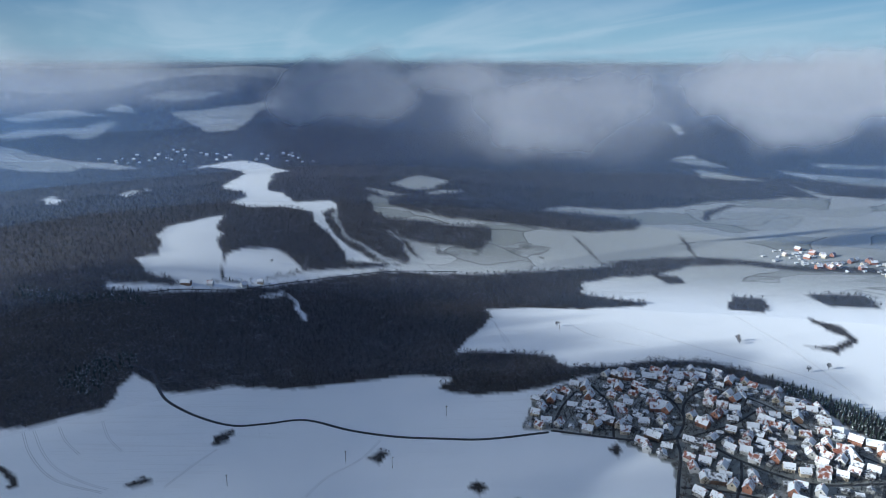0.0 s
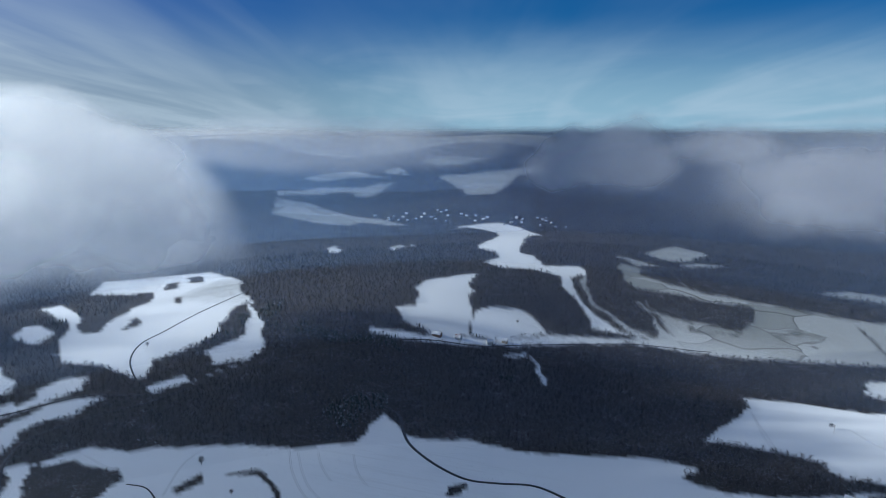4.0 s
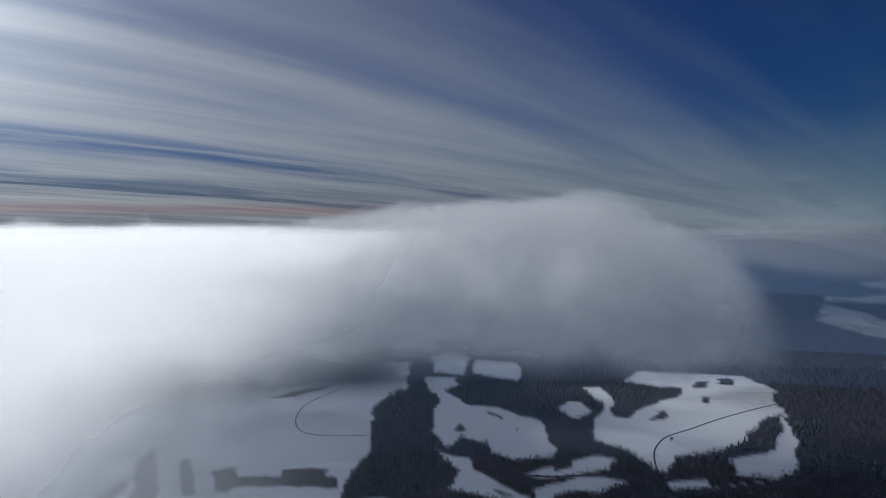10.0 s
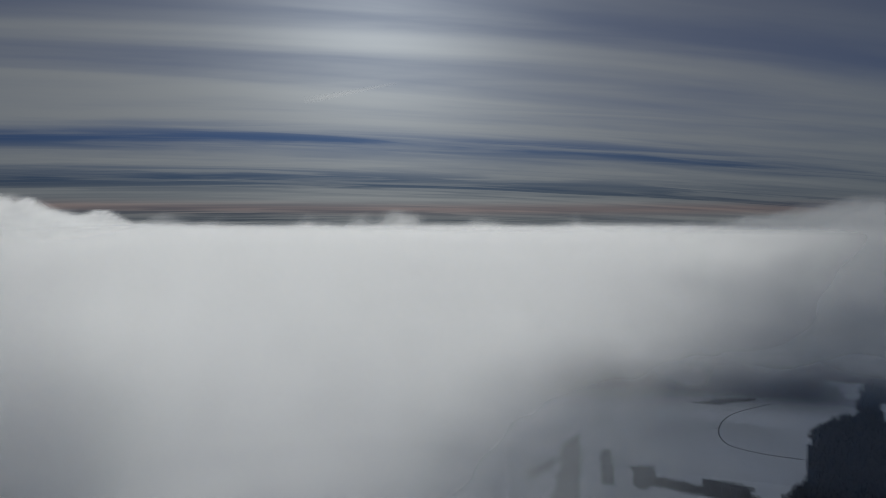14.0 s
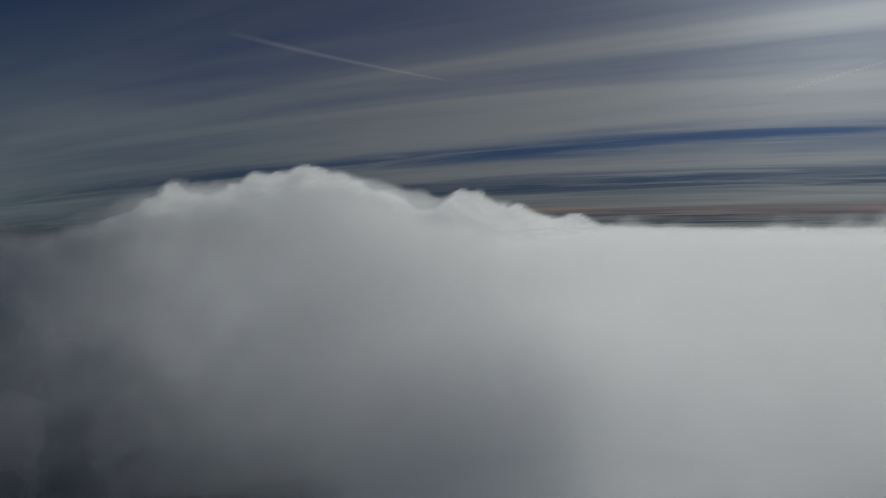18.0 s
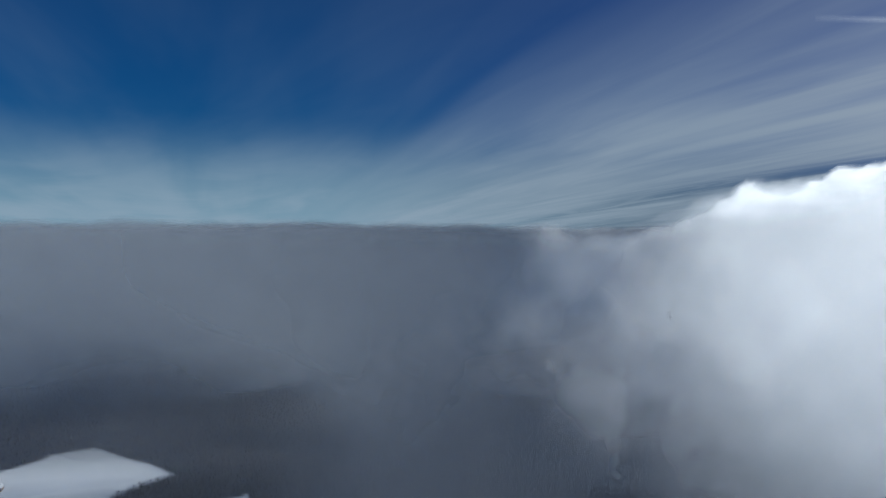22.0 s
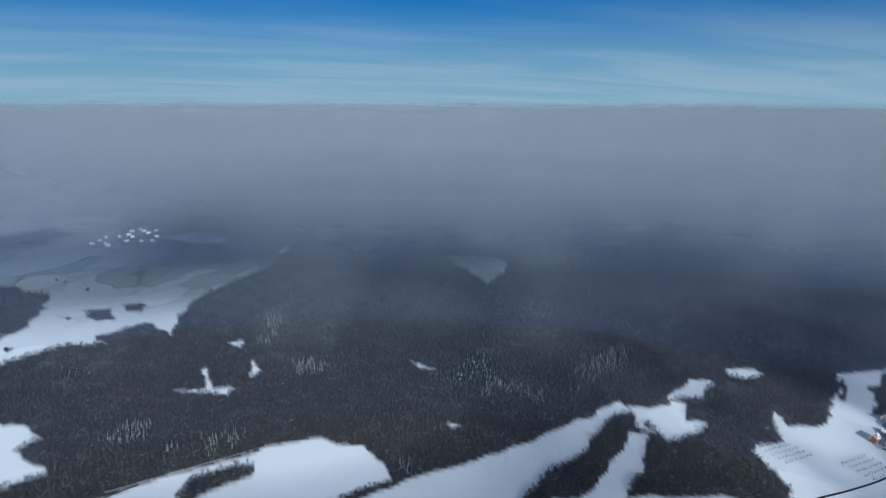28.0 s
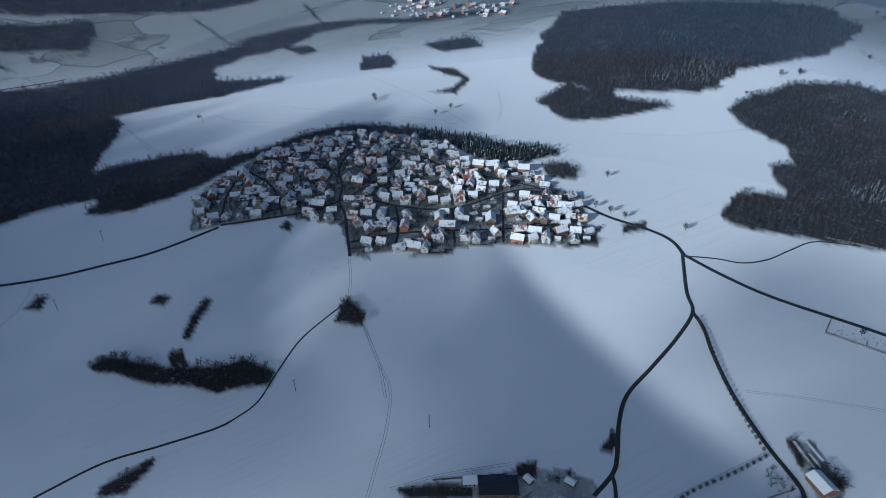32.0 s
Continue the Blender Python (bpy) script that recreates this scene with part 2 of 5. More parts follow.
WALLS = [plain("white_plaster", (0.46, 0.44, 0.41), (0.70, 0.69, 0.66)), plain("cream_plaster", (0.42, 0.36, 0.27), (0.60, 0.53, 0.41)),
         plain("red_brick_wall", (0.25, 0.11, 0.07), (0.36, 0.17, 0.11)), plain("grey_plaster", (0.32, 0.32, 0.32), (0.45, 0.45, 0.44)), plain("timber_wall", (0.13, 0.08, 0.05), (0.22, 0.14, 0.09))]
ROOFS = [make_roof("snowy_red_tiles", (0.22, 0.075, 0.045)), make_roof("snowy_slate", (0.09, 0.09, 0.10))]
GLASS = plain("dark_window_glass", (0.02, 0.025, 0.03), (0.05, 0.055, 0.06), rough=0.15)
BRICK = plain("chimney_brick", (0.20, 0.10, 0.07), (0.30, 0.16, 0.12))
WOOD = plain("weathered_wood", (0.10, 0.07, 0.05), (0.20, 0.15, 0.11))
SNOW = plain("clean_snow", (0.80, 0.82, 0.85), (0.88, 0.89, 0.91))
RUT = plain("trodden_snow", (0.30, 0.30, 0.31), (0.60, 0.61, 0.63), 0.2)
PANEL = plain("solar_panel", (0.015, 0.018, 0.03), (0.03, 0.035, 0.05), rough=0.2)
STONE = plain("grey_stone", (0.20, 0.20, 0.19), (0.36, 0.35, 0.34))
METAL = plain("grey_steel", (0.12, 0.12, 0.13), (0.22, 0.22, 0.23), rough=0.5)

# ---- the lie of the land ----
BUMPS = [(301, 653, 20, 187), (-472, 1260, 40, 200), (-477, 1893, 56, 400), (-108, 933, 13, 253), (-961, 1093, 29, 320), (1015, 867, 37, 253), (1200, 80, 24, 427), (-333, 1107, -24, 173), (0, 1200, -29, 200), (400, 1333, -29, 227), (800, 1413, -24, 267), (720, -587, -16, 240), (667, -1067, 21, 293), (-2000, 3467, 60, 1200), (2133, 2533, 60, 1200), (2933, -533, 60, 1200)]
def height(x, y):
    r = np.hypot(x, y)
    k = np.clip((r - 330) / 1200, 0, 1)
    z = k * (7 * np.sin(x / 410 + 1.0) * np.cos(y / 360) + 4 * np.sin(x / 190 + y / 250) + 9 * np.sin(y / 820 - x / 1060))
    for cx, cy, h, s in BUMPS:
        z = z + h * np.exp(-((x - cx) ** 2 + (y - cy) ** 2) / (2 * s * s))
    far = np.clip((r - 2300) / 2500, 0, 1) ** 1.25 * np.clip((y / (r + 1.0) - 0.2) / 0.3, 0, 1)
    return z + far * (300 + 35 * np.sin(x / 300 + y / 700) + 25 * np.sin(x / 170 - y / 420))


GRID = np.random.RandomState(5).rand(32, 32, 32)


def lump(p, scale):
    """Smooth value noise, 0 to 1, at the rows of p."""
    q = np.asarray(p, float) / scale
    i = np.floor(q).astype(int)
    f = q - i
    f = f * f * (3 - 2 * f)
    out = 0
    for a in (0, 1):
        for b in (0, 1):
            for c in (0, 1):
                w = np.abs(1 - a - f[:, 0]) * np.abs(1 - b - f[:, 1]) * np.abs(1 - c - f[:, 2])
                out = out + w * GRID[(i[:, 0] + a) % 32, (i[:, 1] + b) % 32, (i[:, 2] + c) % 32]
    return out


def fbm(p, scale, octaves=4):
    s, k, t = 0, 1.0, 0
    for o in range(octaves):
        s, t, k, scale = s + k * lump(np.asarray(p) + 17.3 * o, scale), t + k, k * 0.5, scale * 0.5
    return s / t


def smooth(a, b, x):
    t = np.clip((x - a) / (b - a), 0, 1)
    return t * t * (3 - 2 * t)


def inside(pts, x, y):
    hit = np.zeros(x.shape, bool)
    xs, ys = [p[0] for p in pts], [p[1] for p in pts]
    near = np.where((x > min(xs)) & (x < max(xs)) & (y > min(ys)) & (y < max(ys)))[0]
    px, py, h = x[near], y[near], np.zeros(near.shape, bool)
    for (x0, y0), (x1, y1) in zip(pts, pts[1:] + pts[:1]):
        if y0 != y1:
            h ^= ((y0 > py) != (y1 > py)) & (px < (x1 - x0) * (py - y0) / (y1 - y0) + x0)
    hit[near] = h
    return hit


def ragged(x, y):
    """Nudges places a few metres, so that outlines on the ground wander."""
    p = np.stack([x, y, 0 * x], -1)
    r = np.clip(np.hypot(x, y) / 700, 0.3, 0.9)
    return x + (fbm(p, 40, 3) - 0.5) * 26 * r, y + (fbm(p + 500, 40, 3) - 0.5) * 26 * r


WOODS, LOW, FROSTED, CLEARINGS, ROADS, TRACKS = [], [], [], [], [], []
FIR_WOODS, THIN = [], []


def wood(*pts):
    WOODS.append(list(pts))


def thicket(*pts):
    LOW.append(len(WOODS))
    WOODS.append(list(pts))


def conifers(*pts):
    FIR_WOODS.append(len(WOODS))
    WOODS.append(list(pts))


def yard(*pts):
    THIN.append(list(pts))


def firs(*pts):
    FROSTED.append(list(pts))


def track(width, *pts):
    TRACKS.append((width, list(pts)))


def clearing(*pts):
    CLEARINGS.append(list(pts))


def road(width, *pts):
    ROADS.append((width, list(pts)))


wood((-483, 676), (-454, 690), (-417, 704), (-388, 725), (-385, 768), (-388, 801), (-338, 755), (-306, 749), (-262, 762), (-179, 755), (-126, 769), (-59, 788), (-16, 794), (12, 787), (-9, 752), (11, 737), (64, 731), (105, 746), (165, 778), (165, 817), (134, 854), (74, 860), (13, 856), (38, 937), (78, 1035), (76, 1115), (153, 1127), (238, 1112), (347, 1123), (361, 1152), (298, 1183), (258, 1213), (273, 1281), (333, 1308), (426, 1321), (528, 1387), (373, 1382), (250, 1350), (109, 1321), (-27, 1299), (-73, 1347), (-105, 1314), (-168, 1376), (-209, 1422), (-255, 1567), (-264, 1723), (-375, 2027), (-521, 2225), (-844, 2307), (-1235, 2292), (-1455, 2253))  # valley forest
wood((-709, 562), (-697, 589), (-632, 598), (-543, 651), (-452, 673), (-390, 706), (-387, 770), (-387, 803), (-363, 892), (-353, 1111), (-439, 1071), (-524, 1025), (-547, 1049), (-517, 1122), (-539, 1248), (-552, 1306), (-484, 1459), (-516, 1638), (-567, 1794), (-835, 2311), (-1226, 2243), (-1030, 1592), (-1031, 1382), (-952, 1238), (-821, 1099), (-722, 1001), (-674, 925), (-667, 876), (-699, 772), (-717, 659))  # western forest
wood((-246, 1594), (-194, 1738), (-138, 1582), (-106, 1497), (-78, 1440), (-45, 1361), (-96, 1340), (-157, 1381), (-214, 1456))  # slope wood
wood((-151, 1578), (-32, 1580), (107, 1569), (106, 1492), (73, 1413), (-17, 1397), (-11, 1439), (-79, 1455), (-121, 1528))  # wood by the meadow
wood((517, 1170), (558, 1134), (526, 1048), (477, 1083))  # copse
wood((635, 1142), (711, 1104), (697, 1025), (632, 1055))  # copse
thicket((573, 1013), (590, 967), (579, 897), (527, 847), (499, 883), (539, 882), (570, 907), (562, 956))  # stream trees
wood((794, 988), (922, 1082), (1010, 1019), (1358, 842), (1361, 771), (1305, 702), (1147, 634), (1046, 625), (900, 653), (832, 625), (723, 706), (694, 800), (721, 892))  # hill wood
wood((606, 748), (674, 775), (685, 724), (741, 645), (750, 627), (649, 647), (600, 671), (591, 709))  # dell wood
conifers((13, 862), (41, 878), (95, 872), (143, 863), (158, 809), (218, 815), (270, 831), (345, 834), (391, 787), (441, 721), (485, 654), (528, 606), (515, 595), (478, 597), (441, 616), (422, 649), (414, 704), (373, 752), (331, 803), (281, 799), (235, 800), (187, 785), (154, 769), (103, 753), (70, 743), (-6, 750), (-7, 766), (27, 774), (-30, 796), (-86, 783), (-83, 874))  # wood behind the village
wood((488, 589), (515, 578), (523, 557), (502, 541), (478, 558))  # village grove
wood((928, 578), (989, 532), (1029, 467), (1049, 389), (1176, 423), (1317, 417), (1602, 345), (1891, 342), (1938, -261), (1846, -799), (1550, -1108), (968, -713), (964, -629), (889, -589), (793, -508), (792, -471), (841, -471), (776, -441), (732, -391), (736, -360), (779, -286), (816, -280), (847, -267), (802, -207), (748, -141), (702, -70), (667, -13), (646, 20), (667, 29), (728, 63), (728, 89), (741, 110), (733, 166), (715, 213), (681, 245), (661, 279), (629, 311), (661, 393), (699, 383), (716, 422), (715, 443), (752, 428), (776, 467), (773, 491))  # eastern forest
wood((792, 568), (862, 581), (948, 571), (1018, 524), (1048, 465), (1047, 384), (758, 217), (725, 171), (669, 255), (634, 312), (591, 362), (576, 394), (635, 429), (658, 401), (673, 386), (700, 434), (724, 440), (751, 425), (771, 458), (782, 530))  # forest edge
wood((630, 234), (660, 233), (686, 205), (697, 180), (669, 174), (649, 195), (628, 222))  # field copse
wood((350, 87), (382, 71), (417, 54), (447, 35), (455, 12), (442, 4), (409, 13), (406, 9), (443, -18), (455, -37), (457, -5), (488, -2), (513, -21), (504, -34), (476, -49), (463, -53), (477, -96), (467, -108), (431, -116), (416, -129), (405, -129), (309, 60), (327, 76))  # spinney
wood((546, -70), (584, -79), (663, -133), (586, -131), (539, -98), (539, -72))  # spinney
wood((625, -102), (675, -140), (725, -195), (752, -205), (805, -244), (820, -274), (784, -270), (765, -292), (742, -348), (732, -391), (671, -394), (637, -396))  # valley wood
wood((794, -322), (844, -377), (932, -431), (955, -487), (972, -549), (930, -612), (861, -567), (789, -502), (815, -489), (843, -472), (798, -452), (753, -444), (743, -396), (730, -385), (681, -386), (621, -389), (610, -375), (657, -253), (711, -260), (766, -280), (779, -316))  # wood by the hamlet
wood((868, -917), (818, -945), (726, -903), (697, -866), (701, -839), (786, -871))  # hamlet wood
thicket((731, -576), (697, -618), (662, -666), (614, -649), (580, -648), (613, -591), (651, -578), (690, -554))  # hamlet hedge
wood((619, -466), (635, -494), (612, -502), (571, -493), (574, -464), (584, -440))  # round copse
wood((494, -776), (527, -870), (511, -901), (426, -762), (445, -725))  # round copse
wood((718, -96), (767, -148), (804, -219), (867, -273), (872, -320), (933, -370), (1002, -469), (956, -617), (961, -638), (977, -727), (987, -865), (1023, -910), (961, -946), (888, -910), (839, -968), (774, -1032), (716, -1027), (656, -1138), (826, -1417), (985, -1338), (1230, -1249), (1582, -807), (1943, -290), (2200, 267), (810, 119))  # southern forest
wood((886, -967), (778, -1002), (690, -1139), (607, -1215), (503, -1142), (420, -1092), (456, -1036), (479, -959), (535, -867), (537, -838), (19, -1217), (47, -2628), (996, -2261), (1478, -1905), (1572, -1256), (1042, -1050))  # southern forest
wood((-2180, 974), (-1065, 1587), (-922, 1214), (-665, 889), (-699, 772), (-717, 659), (-709, 562), (-730, 525), (-626, 417), (-776, 321))  # western woods
wood((-945, 310), (-1028, 347), (-1108, 416), (-1372, 521), (-1488, 629), (-1458, 674), (-1392, 672), (-1237, 584), (-1074, 540), (-1007, 496), (-878, 451))  # dark wood
thicket((-1110, 175), (-1094, 235), (-1035, 331), (-996, 318), (-1069, 177))  # hedge
wood((-1899, 713), (-2302, 865), (-2104, 1352), (-1475, 2144), (-1091, 1589), (-1332, 1364), (-1671, 1075))  # far woods
thicket((-523, 545), (-512, 586), (-501, 573), (-512, 542))  # hedge
thicket((-492, 589), (-465, 619), (-401, 569), (-409, 564), (-457, 603))  # hedge
thicket((-724, 529), (-686, 551), (-614, 561), (-597, 554), (-586, 499), (-558, 459), (-605, 430))  # scrub
thicket((-480, 525), (-451, 539), (-448, 525), (-464, 516))  # bush
thicket((-250, 656), (-230, 668), (-225, 656), (-245, 644))  # bush
thicket((125, 275), (147, 268), (169, 252), (164, 244), (128, 265))  # hedge
thicket((204, 252), (219, 248), (211, 235), (198, 240))  # garden trees
thicket((216, 232), (228, 228), (223, 222))  # bush
thicket((234, 229), (240, 228), (231, 220))  # bush
thicket((382, 166), (392, 165), (378, 144), (370, 145))  # farm trees
thicket((386, 135), (384, 118), (364, 113), (357, 120), (375, 116))  # farm trees
thicket((296, 138), (307, 126), (289, 109), (281, 114), (287, 125))  # farm trees
thicket((355, 119), (353, 105), (348, 90), (344, 93), (347, 110))  # hedge
thicket((959, -702), (959, -789), (905, -913), (879, -914), (916, -779), (892, -741), (833, -677), (857, -629))  # scrub
thicket((1180, 580), (1197, 548), (1148, 518), (1135, 549))  # bush
thicket((1047, 510), (1078, 479), (1087, 402), (1049, 389), (1025, 491))  # scrub
wood((1328, 810), (1303, 700), (1068, 615), (1013, 627))  # wood
thicket((596, 108), (619, 80), (639, 56), (656, 24), (646, 21), (617, 62), (591, 104))  # hedge
thicket((416, 1325), (468, 1311), (468, 1263), (432, 1266))  # hedge
thicket((-753, 705), (-698, 784), (-696, 768), (-724, 688), (-750, 626), (-765, 569), (-784, 584), (-768, 641))  # hedge
thicket((-901, 465), (-795, 538), (-780, 527), (-884, 456))  # hedge
thicket((939, -624), (873, -596), (872, -585), (931, -611))  # dark hedge
thicket((-1003, 962), (-999, 985), (-970, 949), (-960, 916))  # bush
thicket((-1160, 1236), (-1146, 1265), (-1087, 1200), (-1099, 1174))  # bush
thicket((-1023, 1110), (-1012, 1125), (-979, 1084), (-991, 1080))  # bush
thicket((-1170, 1324), (-1134, 1332), (-1080, 1264), (-1107, 1257))  # bush
thicket((795, -701), (754, -710), (723, -687), (747, -682))  # garden trees
wood((-35, 503), (-21, 506), (21, 474), (60, 448), (79, 448), (93, 427), (83, 412), (57, 421), (44, 423), (31, 440), (-2, 467), (-33, 490))  # long copse
thicket((27, 489), (40, 485), (35, 466), (23, 473))  # bush
thicket((39, 499), (52, 522), (73, 543), (78, 538), (59, 510), (46, 493))  # hedge
thicket((20, 560), (28, 570), (39, 560), (31, 549))  # bush
thicket((-78, 611), (-66, 627), (-54, 622), (-61, 601))  # bush
wood((155, 450), (172, 475), (182, 473), (183, 451), (176, 434))  # copse
thicket((-50, 373), (-45, 381), (-30, 382), (-8, 384), (-11, 376), (-25, 369), (-34, 363))  # hedge
thicket((158, 607), (172, 622), (178, 605), (168, 594))  # bush
thicket((205, 523), (228, 520), (226, 511))  # bush
thicket((265, 227), (282, 237), (285, 232), (272, 220))  # bush
thicket((469, 442), (504, 432), (490, 418), (463, 423))  # bush
thicket((256, 502), (301, 492), (295, 481), (264, 495))  # hedge
thicket((401, 438), (456, 449), (432, 420))  # hedge
thicket((-247, 635), (-246, 658), (-229, 661), (-228, 640))  # bush
thicket((-432, 592), (-408, 575), (-403, 562), (-418, 571))  # bush
thicket((-300, 569), (-292, 587), (-277, 579), (-288, 567))  # bush
clearing((-541, 1267), (-542, 1341), (-475, 1470), (-455, 1366), (-427, 1267), (-394, 1192), (-377, 1128), (-423, 1081), (-453, 1103), (-512, 1125), (-533, 1169), (-506, 1186))  # bald hill
clearing((-402, 1221), (-382, 1261), (-333, 1295), (-296, 1274), (-260, 1231), (-316, 1151), (-375, 1131))  # hill meadow
clearing((-544, 1064), (-485, 1078), (-444, 1084), (-371, 1120), (-309, 1158), (-258, 1222), (-80, 1331), (27, 1384), (29, 1320), (-111, 1286), (-271, 1162), (-348, 1096), (-446, 1062), (-536, 1048))  # valley floor
clearing((-299, 1088), (-271, 1123), (-268, 1107), (-295, 1081))  # glade
clearing((-761, 879), (-734, 965), (-788, 1036), (-749, 1020), (-691, 957), (-674, 885), (-704, 848))  # glade
clearing((-1067, 1810), (-992, 1782), (-972, 1696))  # glade
clearing((-261, 1112), (-253, 1108), (-209, 1005), (-214, 998))  # track glade
clearing((-1876, 903), (-1929, 1005), (-1772, 981), (-1537, 834), (-1633, 794))  # meadow
clearing((-1756, 987), (-1634, 1054), (-1464, 960), (-1405, 902), (-1554, 869))  # meadow
clearing((-1597, 752), (-1534, 806), (-1440, 767), (-1410, 709), (-1279, 699), (-1221, 733), (-1094, 759), (-1024, 725), (-955, 699), (-929, 665), (-956, 603), (-999, 593), (-1045, 611), (-1097, 580), (-1059, 536), (-1159, 558), (-1277, 619), (-1351, 673), (-1456, 688))  # meadow
clearing((-1142, 838), (-1177, 886), (-1143, 901), (-1080, 868), (-1055, 823), (-1095, 815))  # meadow
clearing((-1267, 1109), (-1362, 1251), (-1258, 1334), (-1170, 1400), (-1060, 1330), (-974, 1283), (-916, 1186), (-850, 1132), (-842, 1051), (-799, 964), (-792, 877), (-810, 825), (-780, 775), (-797, 766), (-861, 784), (-954, 778), (-1017, 825), (-1103, 919), (-1253, 982), (-1238, 1018), (-1086, 948), (-1056, 982), (-1094, 1068), (-1099, 1127))  # meadow
clearing((-896, 586), (-902, 655), (-892, 726), (-859, 744), (-832, 708), (-852, 648), (-870, 602))  # meadow
clearing((-1048, 517), (-1000, 547), (-950, 530), (-871, 546), (-813, 550), (-794, 532), (-906, 468), (-958, 514))  # meadow
clearing((-840, 565), (-837, 657), (-783, 704), (-783, 654), (-795, 593), (-777, 542))  # meadow
clearing((-865, 431), (-854, 469), (-762, 514), (-656, 442), (-715, 427), (-789, 453))  # meadow
clearing((-746, 515), (-730, 534), (-637, 454), (-653, 444))  # meadow
clearing((-757, 751), (-720, 796), (-697, 777), (-730, 742))  # meadow
clearing((816, -284), (858, -339), (850, -359), (805, -331), (792, -362), (777, -349), (750, -311), (772, -298))  # meadow
clearing((890, -363), (936, -405), (926, -428), (883, -384))  # meadow
clearing((970, -467), (976, -509), (956, -518), (941, -483))  # meadow
clearing((1683, -72), (1701, -130), (1637, -222), (1508, -193), (1438, -150), (1502, -128))  # far meadow
clearing((626, -166), (696, -226), (765, -257), (764, -277), (685, -242), (627, -198))  # meadow strip
clearing((350, 48), (367, 41), (362, 19), (346, -2), (333, 13), (337, 37))  # meadow
clearing((409, -73), (424, -87), (408, -102), (395, -109), (379, -79))  # meadow
clearing((982, -875), (1012, -929), (1002, -963), (961, -946), (944, -895))  # meadow
clearing((980, -1133), (979, -1173), (909, -1095), (907, -1052))  # glade
clearing((1671, -2229), (1801, -2620), (1533, -2577), (1370, -2304), (1483, -2316), (1625, -2406), (1642, -2267))  # far meadow
clearing((934, 306), (945, 299), (916, 293), (872, 271), (869, 276), (910, 297))  # track glade
firs((917, -188), (945, -226), (1076, -336), (1215, -483), (1161, -473), (1019, -337), (874, -224), (869, -184))  # frosted conifers
firs((711, 285), (747, 253), (773, 201), (753, 190), (716, 225), (693, 273))  # frosted conifers
firs((967, 190), (969, 99), (928, 87), (928, 174))  # frosted conifers
firs((1168, 284), (1186, 239), (1058, 224), (1081, 274))  # frosted conifers
firs((753, 359), (794, 342), (754, 320), (717, 331))  # frosted conifers
firs((1084, -576), (1027, -663), (1014, -754), (972, -723), (999, -621), (1043, -555))  # frosted conifers
firs((725, 31), (725, 12), (678, 8), (667, 23))  # frosted conifers
firs((684, 24), (745, 4), (678, -10), (657, 9))  # frosted conifers
firs((466, -81), (481, -104), (446, -112), (434, -90))  # frosted conifers
firs((906, -83), (900, -176), (825, -160), (854, -84))  # frosted conifers
clearing((1042, 300), (1056, 277), (1027, 274))  # small glade
clearing((871, 328), (881, 242), (861, 251))  # small glade
clearing((972, 11), (942, -34), (947, -1))  # small glade
clearing((780, -35), (773, -55), (763, -41))  # small glade
clearing((966, 243), (937, 228), (917, 231), (946, 242))  # small glade
road(4.2, (-457, 849), (-427, 830), (-395, 816), (-365, 796), (-340, 754), (-317, 725), (-273, 693), (-229, 674), (-193, 677), (-151, 684), (-99, 662), (-49, 648), (-2, 642), (45, 638), (111, 646))  # village road
road(3.8, (114, 649), (175, 629), (210, 621), (237, 624), (257, 629))  # village street
road(3.4, (237, 624), (232, 596), (221, 567), (206, 526))  # village street
road(3, (237, 624), (254, 653), (268, 694), (293, 726), (318, 738))  # village street
road(3, (115, 654), (136, 704), (158, 738))  # village street
road(3.4, (257, 629), (286, 584), (336, 549), (411, 550), (450, 538), (459, 509))  # village street
road(2.8, (216, 547), (261, 537), (315, 514), (368, 489), (427, 470))  # village lane
road(2.8, (286, 584), (271, 548), (250, 516))  # village lane
road(2.8, (335, 547), (306, 494))  # village lane
road(2.8, (402, 548), (349, 471))  # village lane
road(2.8, (173, 765), (187, 700), (175, 629))  # village lane
road(2.8, (190, 772), (252, 725), (260, 665))  # village lane
road(2.8, (318, 738), (359, 694), (383, 626), (426, 572), (450, 538))  # village lane
road(2.8, (257, 629), (307, 652), (359, 694))  # village lane
road(4.6, (459, 509), (469, 483), (477, 456), (497, 416), (502, 390), (493, 364))  # main road
road(4.6, (494, 369), (501, 322), (513, 277), (541, 214), (566, 152), (591, 90), (588, 56), (551, -11), (533, -68), (524, -130))  # main road
road(3.8, (494, 369), (453, 325), (435, 301), (398, 284), (356, 270), (318, 258), (294, 241), (271, 218), (259, 209), (236, 202))  # lane
road(3.8, (435, 301), (427, 281), (409, 255), (386, 214), (368, 169), (358, 135), (347, 123), (331, 112))  # farm lane
road(3, (258, 209), (253, 200), (243, 188))  # lane
road(1.9, (-86, 393), (-42, 399), (-5, 394), (34, 389), (47, 390))  # field track
road(1.2, (47, 390), (69, 397), (93, 419), (121, 443), (147, 456), (167, 464))  # field track
road(1.7, (494, 365), (517, 346), (533, 328), (559, 319), (591, 318), (625, 314), (654, 285))  # forest track
road(4.6, (-618, 411), (-677, 459), (-734, 505), (-760, 534), (-779, 581), (-753, 649), (-713, 712), (-691, 764))  # valley road
road(3, (-691, 764), (-649, 868), (-586, 940), (-518, 1013), (-438, 1069), (-349, 1100), (-271, 1162), (-110, 1281), (29, 1320))  # valley road
road(2.7, (-757, 751), (-793, 768), (-851, 817), (-885, 875), (-889, 939), (-896, 1029), (-897, 1181))  # meadow lane
